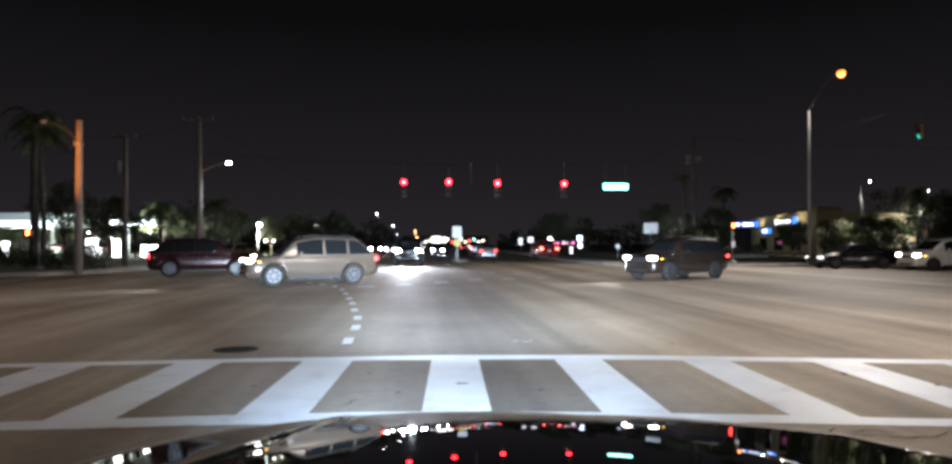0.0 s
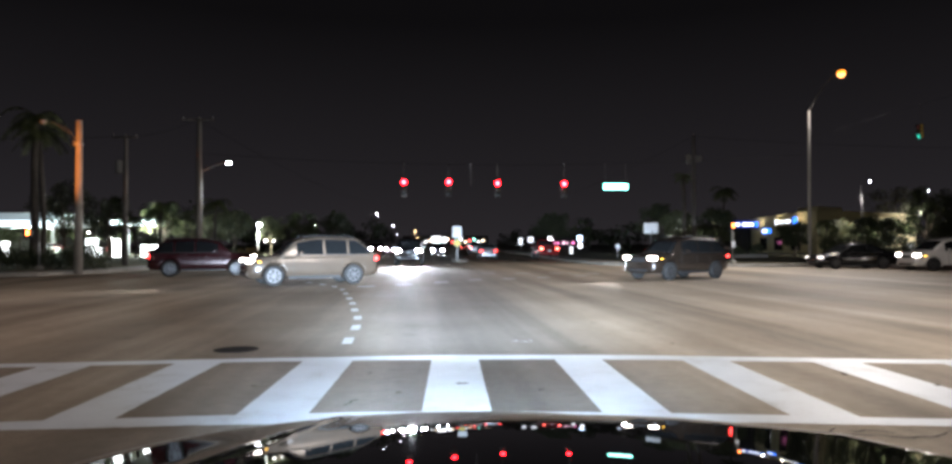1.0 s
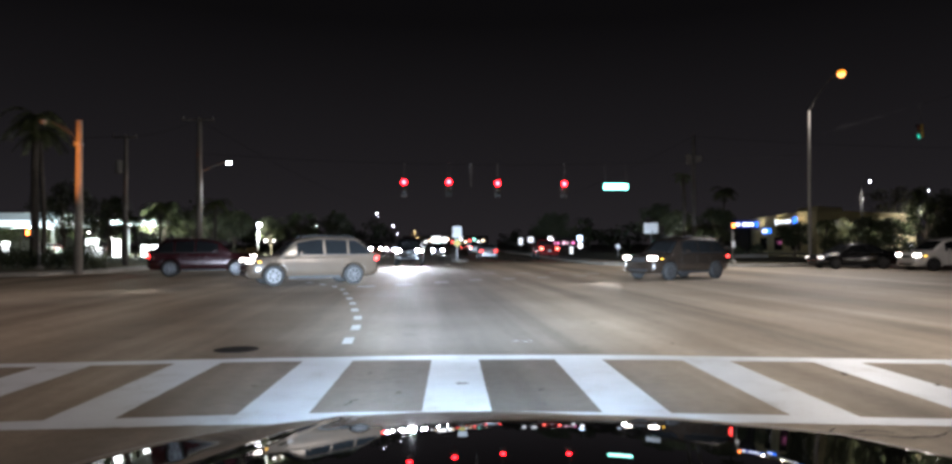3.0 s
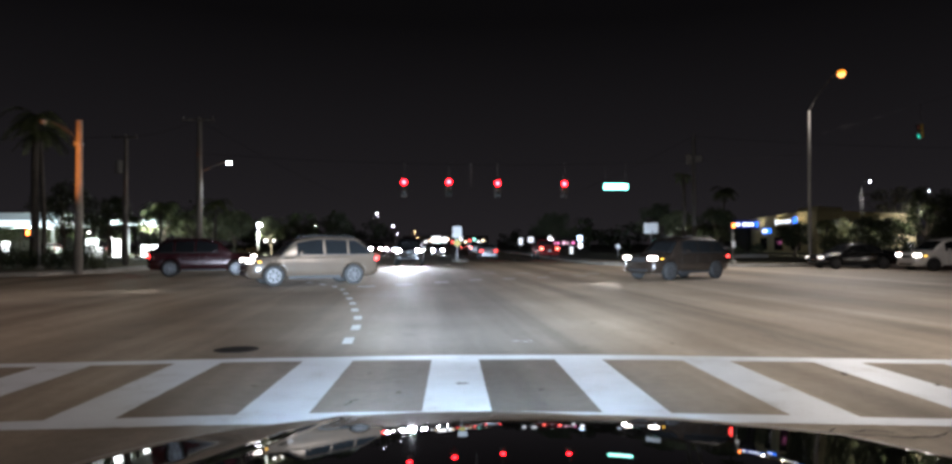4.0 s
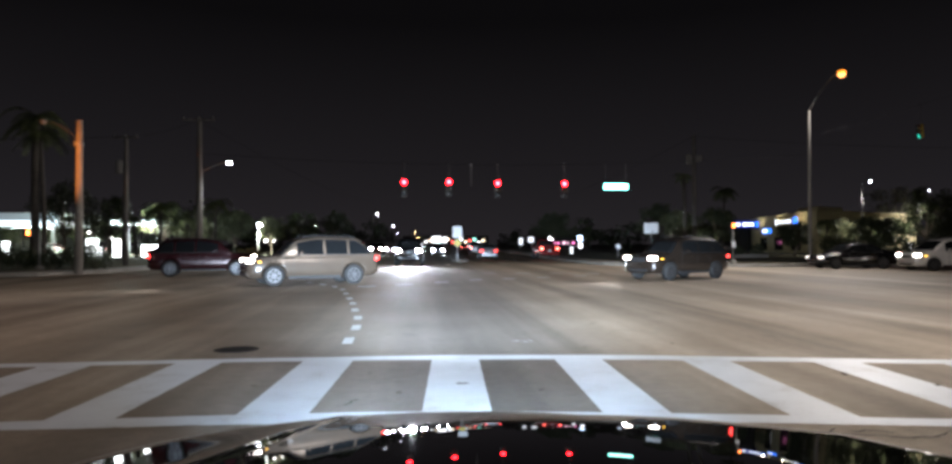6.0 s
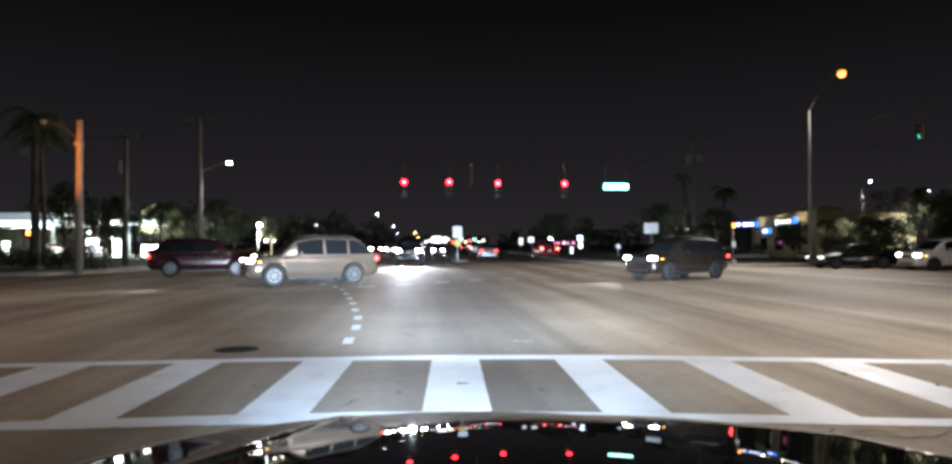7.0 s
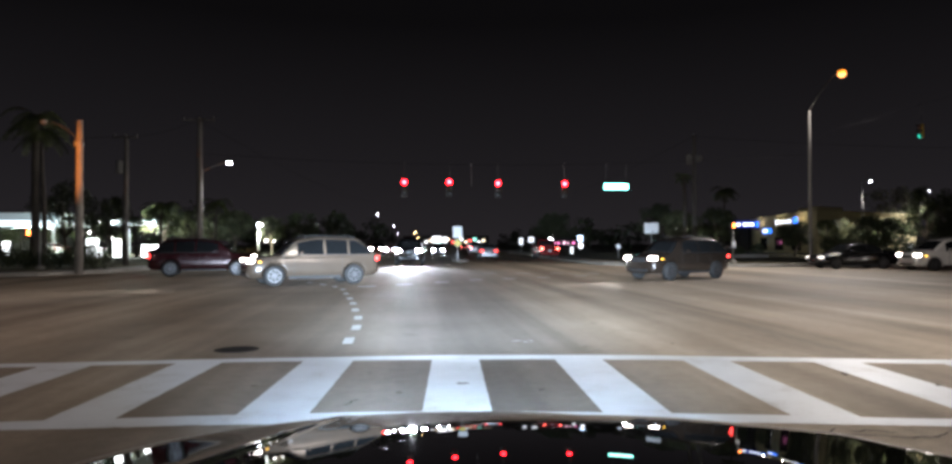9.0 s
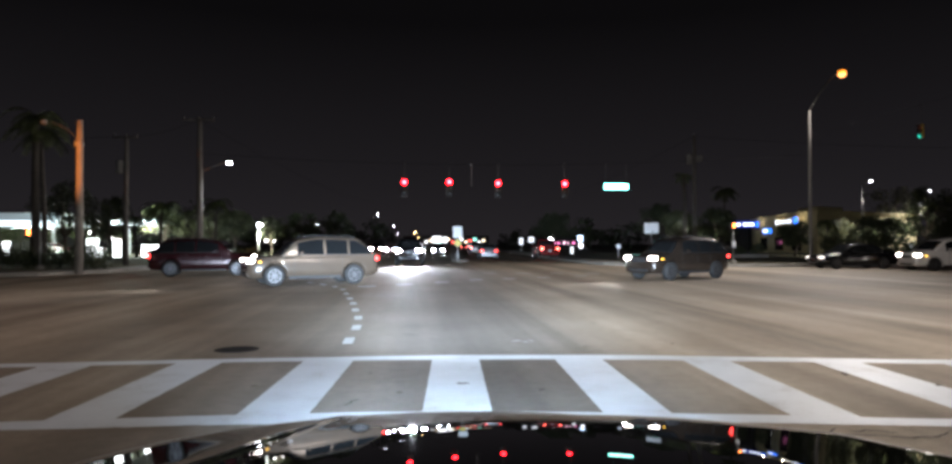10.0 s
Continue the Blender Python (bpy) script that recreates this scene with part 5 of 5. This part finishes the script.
for x, y, nx, ny in ((45.9, 58.4, -0.966, 0.258), (47.5, 64.4, -0.966, 0.258), (49.3, 71.1, -0.966, 0.258)):
    cl_ = thing("facade_fill_lamp", (x + nx * 0.05, y + ny * 0.05, 5.05), "small warm lamp added under the parapet to brighten the shop wall", "wall lamp", "cornice lamps", math.degrees(math.atan2(ny, nx)))
    part("arm", box(0.7, 0.05, 0.05, (0.3, 0, 0.08), 0.01), BLACK_METAL, cl_)
    part("shade", lathe([(0.05, 0.12), (0.12, 0.05), (0.14, 0.0)], 12, "Z", (0.68, 0, 0.03)), BLACK_METAL, cl_)
    part("lens", lathe([(0.09, 0.0), (0.07, -0.03), (0.01, -0.04)], 12, "Z", (0.68, 0, 0.03)), FACADE_FILL_LIT, cl_)
    lamp("facade_fill_light", (x + nx * 1.0, y + ny * 1.0, 4.92), 46, (1.0, 0.90, 0.60), 0.1)
for k, s in enumerate((0.25, 0.5, 0.75)):
    w_ = part("shop_window", box(3.6, 0.1, 1.9, (0, 0, 0)), CAR_GLASS, b)
    w_.matrix_local = Matrix.Translation(sited((45 + 5.6 * s - 0.08, 55 + 21 * s, 1.3))) @ Matrix.Rotation(math.atan2(21 * DEPTH, 6.2), 4, "Z")
street_lamp((41.6, 45.0, 0.2), 7.3, (0.9, 0, 7.62), FAR_LED, "car-park lamp with a small white head", 4600, (1.0, 0.97, 0.85), 0.2, 0.05, BLACK_METAL, bulb=0.40)
street_lamp((63.9, 60.2, 0.2), 8.0, (1.0, -0.5, 8.4), LAMP_LED, "car-park lamp among tree tops", 8500, (1.0, 0.97, 0.93), 0.2, 0.05, BLACK_METAL, bulb=0.3)

street_lamp((25.7, 51.0, 0.18), 4.6, (0.3, 0.0, 4.85), LAMP_LED, "low car-park lamp glowing white in a tree top", 3000, (0.9, 1.0, 0.88), 0.1, 0.06, BLACK_METAL, bulb=0.3)
lit_board((45.48, 43.7, 0.18), 0.42, 1.25, "small bright white lit board among shrubs", 1.6)
lit_board((27.5, 52.0, 0.18), 0.55, 1.7, "dim white lit board among trees", 0.5)
car("sedan", (27.2, 47.5, 0.18), 165, SILVER_PAINT, "silver car parked behind the verge in the dark", group="parked cars")

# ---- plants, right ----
for k, (x, y, h, sp, lf, cl) in enumerate(((24.9, 50.0, 4.6, 1.9, LEAF_LAMPLIT, 0.35), (34.4, 45.0, 3.2, 1.8, LEAF_SHADED, 0.3), (38.1, 40.0, 3.5, 2.2, LEAF_SHADED, 0.2), (45.6, 46.0, 3.6, 2.2, LEAF, 0.2), (41.5, 48.0, 3.8, 2.0, LEAF_LAMPLIT, 0.15), (63.0, 62.6, 8.8, 4.2, LEAF_LAMPLIT, 0.5), (48.6, 45.2, 6.6, 2.6, LEAF_SHADED, 0.25), (51.5, 46.0, 6.0, 2.4, LEAF_SHADED, 0.25), (30.5, 52.0, 5.0, 2.2, LEAF_SHADED, 0.3), (28.0, 62.0, 6.5, 3.0, LEAF_SHADED, 0.3), (18.0, 80.0, 6.5, 3.0, LEAF_SHADED, 0.3), (21.0, 100.0, 7.0, 3.6, LEAF_SHADED, 0.3), (44.0, 38.5, 3.3, 1.8, LEAF_SHADED, 0.2))):
    tree((x, y, 0.17), h, sp, "dark leafy tree beside the shops at night" if lf is LEAF_SHADED else "leafy tree with lamplit foliage", 200 + k, lf, cl, 95, 36, 0.14)
palm((33.1, 55.0, 0.17), 7.9, "slim palm tree with a faintly lit crown", 11, 22, 2.1, 0.14, 0.2)
palm((20.6, 39.9, 0.17), 7.4, "dark palm trunk standing beside a wooden pole", 14, 9, 1.1, 0.20, -0.2)
palm((36.0, 43.0, 0.17), 3.4, "small palm tree in front of the shop", 12, 14, 1.4, 0.12, 0.2)
for k, (x, y, sx, h) in enumerate(((26.6, 30.6, 2.2, 1.8), (28.6, 31.4, 2.6, 1.9), (31.2, 32.4, 2.6, 1.5), (34.0, 33.5, 2.6, 1.3), (37.5, 35.0, 2.8, 1.6), (40.5, 36.0, 2.8, 1.6), (22.0, 44.0, 3.0, 1.1), (25.5, 44.5, 3.0, 1.2), (29.5, 44.8, 3.0, 1.3))):
    shrub((x, y, 0.17), sx, 1.5, h, "dark rounded shrub behind the pavement", 80 + k, LEAF_SHADED, 80, 22, 0.09)

# dark woods along the road's end
rng = np.random.default_rng(9)
cl = []
for k in range(260):
    side = -1 if k % 2 else 1
    y = rng.uniform(95, 380)
    x = side * rng.uniform(16, 60) * (0.6 + y / 250) if side < 0 else rng.uniform(18, 70) * (0.6 + y / 300)
    cl.append((sited((x, y, rng.uniform(1.5, 7.5))), rng.uniform(1.6, 3.2)))
v, fc = leaf_cloud(cl, 60, 0.6, rng)
tagged(raw("far_woods", v, fc, LEAF_SHADED), label="dark tree line along the far road", category="trees", kind="stuff")

# ---- vehicles ----
car("sedan", (-7.9, 36.6, 0), -90, NAVY_PAINT, "dark blue car waiting with bright headlights on", HEAD_LIT, group="cars waiting across the junction")
car("pickup", (-2.9, 34.1, 0), -90, BLACK_PAINT, "dark pickup waiting with very bright headlights", HEAD_LIT, group="cars waiting across the junction")
for x, y, st, p in ((-9.95, 64.6, "suv", BLACK_PAINT), (-1.7, 66.0, "sedan", SILVER_PAINT), (-9.7, 78.0, "sedan", WHITE_PAINT), (-6.0, 84.0, "suv", BLACK_PAINT)):
    car(st, (x, y, 0), -90, p, "distant oncoming car with headlights on", HEAD_LIT, group="cars waiting across the junction")
car("sedan", (3.6, 45.6, 0), 90, SILVER_PAINT, "silver sedan driving away with red tail lamps", None, TAIL_LIT, group="cars on the road ahead")
car("pickup", (9.2, 45.0, 0), 90, RED_PAINT, "red pickup driving away with lit tail lamps", None, BRAKE_LIT, group="cars on the road ahead")
for x, y, st, p in ((3.6, 68.0, "suv", SILVER_PAINT), (4.2, 88.0, "sedan", WHITE_PAINT), (7.6, 100.0, "suv", BLACK_PAINT), (3.4, 118.0, "sedan", RED_PAINT)):
    car(st, (x, y, 0), 90, p, "distant car with red tail lamps", None, BRAKE_LIT, group="cars on the road ahead")
car("sedan", (23.55, 26.2, 0), 180, BLACK_PAINT, "black sedan standing at the kerb with lit lamps", HEAD_DIM, TAIL_DIM, group="cars waiting in the crossing road")
car("minivan", (27.2, 24.0, 0), 180, WHITE_PAINT, "white minivan standing in the crossing road", HEAD_SOFT, TAIL_DIM, marker=True, group="cars waiting in the crossing road")
car("suv", (-11.55, 22.7, 0), 15, MAROON_PAINT, "dark maroon estate car driving along the crossing road", HEAD_SOFT, TAIL_LIT, group="cars crossing the junction")
car("suv", (-5.15, 17.5, 0), -156, GOLD_PAINT, "beige estate car crossing the junction", HEAD_SOFT, TAIL_LIT, marker=True, group="cars crossing the junction")
car("suv", (9.55, 19.2, 0), -150, BRONZE_PAINT, "dark bronze estate car crossing the junction", HEAD_SOFT, TAIL_LIT, marker=True, group="cars crossing the junction")
# beams of the waiting cars, on the road before them
lamp("car_beam", (-7.9, 34.0, 0.72), 2600, (0.86, 0.94, 1.0), 0.15, (-5.0, 12.0, 0.2), 64, 1.0)
lamp("car_beam", (-2.9, 31.1, 0.95), 9500, (0.86, 0.94, 1.0), 0.20, (-0.2, 10.0, 0.3), 74, 1.0)
# beams of the crossing cars and of the minivan
lamp("car_beam", (25.2, 23.9, 0.70), 60, (0.86, 0.93, 1.0), 0.06, (19.0, 24.6, 0.4), 50, 1.0)
lamp("car_beam", (-7.9, 16.1, 0.75), 500, (1.0, 0.95, 0.86), 0.06, (-17.0, 11.5, 0.0), 60, 1.0)
lamp("car_beam", (6.7, 17.8, 0.75), 500, (1.0, 0.95, 0.86), 0.06, (-1.0, 12.0, 0.0), 60, 1.0)

# ---- litter on the road ----
LITTER = mat("dead_leaf", (0.035, 0.026, 0.018), 0.9, vary=0.3)
for x, y, r, a in ((0.12, 4.86, 0.045, 10), (4.35, 4.95, 0.05, 70), (4.95, 4.5, 0.035, 20), (-2.0, 4.9, 0.02, 0), (1.9, 6.5, 0.03, 40), (2.6, 8.4, 0.05, 10), (-1.0, 7.6, 0.02, 30), (0.9, 4.6, 0.02, 0), (-0.5, 4.6, 0.018, 0), (3.2, 6.6, 0.03, 15), (-0.9, 5.3, 0.015, 0), (0.7, 9.9, 0.05, 60)):
    v, fc = [(0, 0, 0.014)], []
    for k in range(9):
        q = 2 * math.pi * k / 9
        rr = r * (1 + 0.35 * math.sin(k * 2.7 + x * 9))
        v.append((1.5 * rr * math.cos(q), 0.7 * rr * math.sin(q), 0.008 + 0.006 * (k % 2)))
        fc.append((0, 1 + k, 1 + (k + 1) % 9))
    lf = raw("fallen_leaf", v, fc, LITTER)
    lf.matrix_world = pose(*site(x, y), 0, 0, 0, a)
    tagged(lf, label="small dark dead leaf lying on the asphalt", category="leaf", group="litter on the road")

marks = thing("paint_marks", (0, 0, 0), "thin scribbled white survey marks on the asphalt", "road marking")
marks["kind"] = "structure"
for x, y, l, a in ((0.98, 6.98, 0.12, 15), (1.10, 6.92, 0.10, -20), (1.20, 6.97, 0.08, 30)):
    c, q = math.cos(radians(a)), math.sin(radians(a))
    raw("stroke", [sited((x + u * l / 2 * c - w * 0.008 * q, y + u * l / 2 * q + w * 0.008 * c, 0.004)) for u, w in ((-1, -1), (1, -1), (1, 1), (-1, 1))], [(0, 1, 2, 3)], PAINT_WHITE, marks)

# ---- cracks in the asphalt ----
CRACK = mat("crack_tar", (0.022, 0.020, 0.018), 0.9, vary=0.3, fine=40)
cracks = thing("asphalt_cracks", (0, 0, 0), "thin dark branching cracks in the worn asphalt", "crack")
cracks["kind"] = "structure"
rng = np.random.default_rng(21)
for x, y, length, head in ((2.5, 3.50, 0.6, -6), (2.75, 3.42, 0.5, -14), (3.05, 3.46, 0.4, 4), (3.2, 3.38, 0.7, -8), (3.9, 3.30, 0.6, -10), (-0.95, 4.25, 0.25, 75), (2.6, 7.6, 0.8, 5)):
    p, h, verts, faces = Vector((x, y)), radians(head), [], []
    steps = 22
    for k in range(steps + 1):
        wide_ = (0.006 + 0.004 * noise.noise((k * 0.7, x, y))) * min(1.0, k / 4, (steps - k) / 4) + 0.0008
        side = Vector((-math.sin(h), math.cos(h))) * wide_
        verts += [(*site(*(p - side)), 0.0065), (*site(*(p + side)), 0.0065)]
        if k:
            faces.append((2 * k - 2, 2 * k, 2 * k + 1, 2 * k - 1))
        h += rng.normal(0, 0.30) + (radians(head) - h) * 0.25
        p += Vector((math.cos(h), math.sin(h))) * length / steps
    raw("crack", verts, faces, CRACK, cracks)
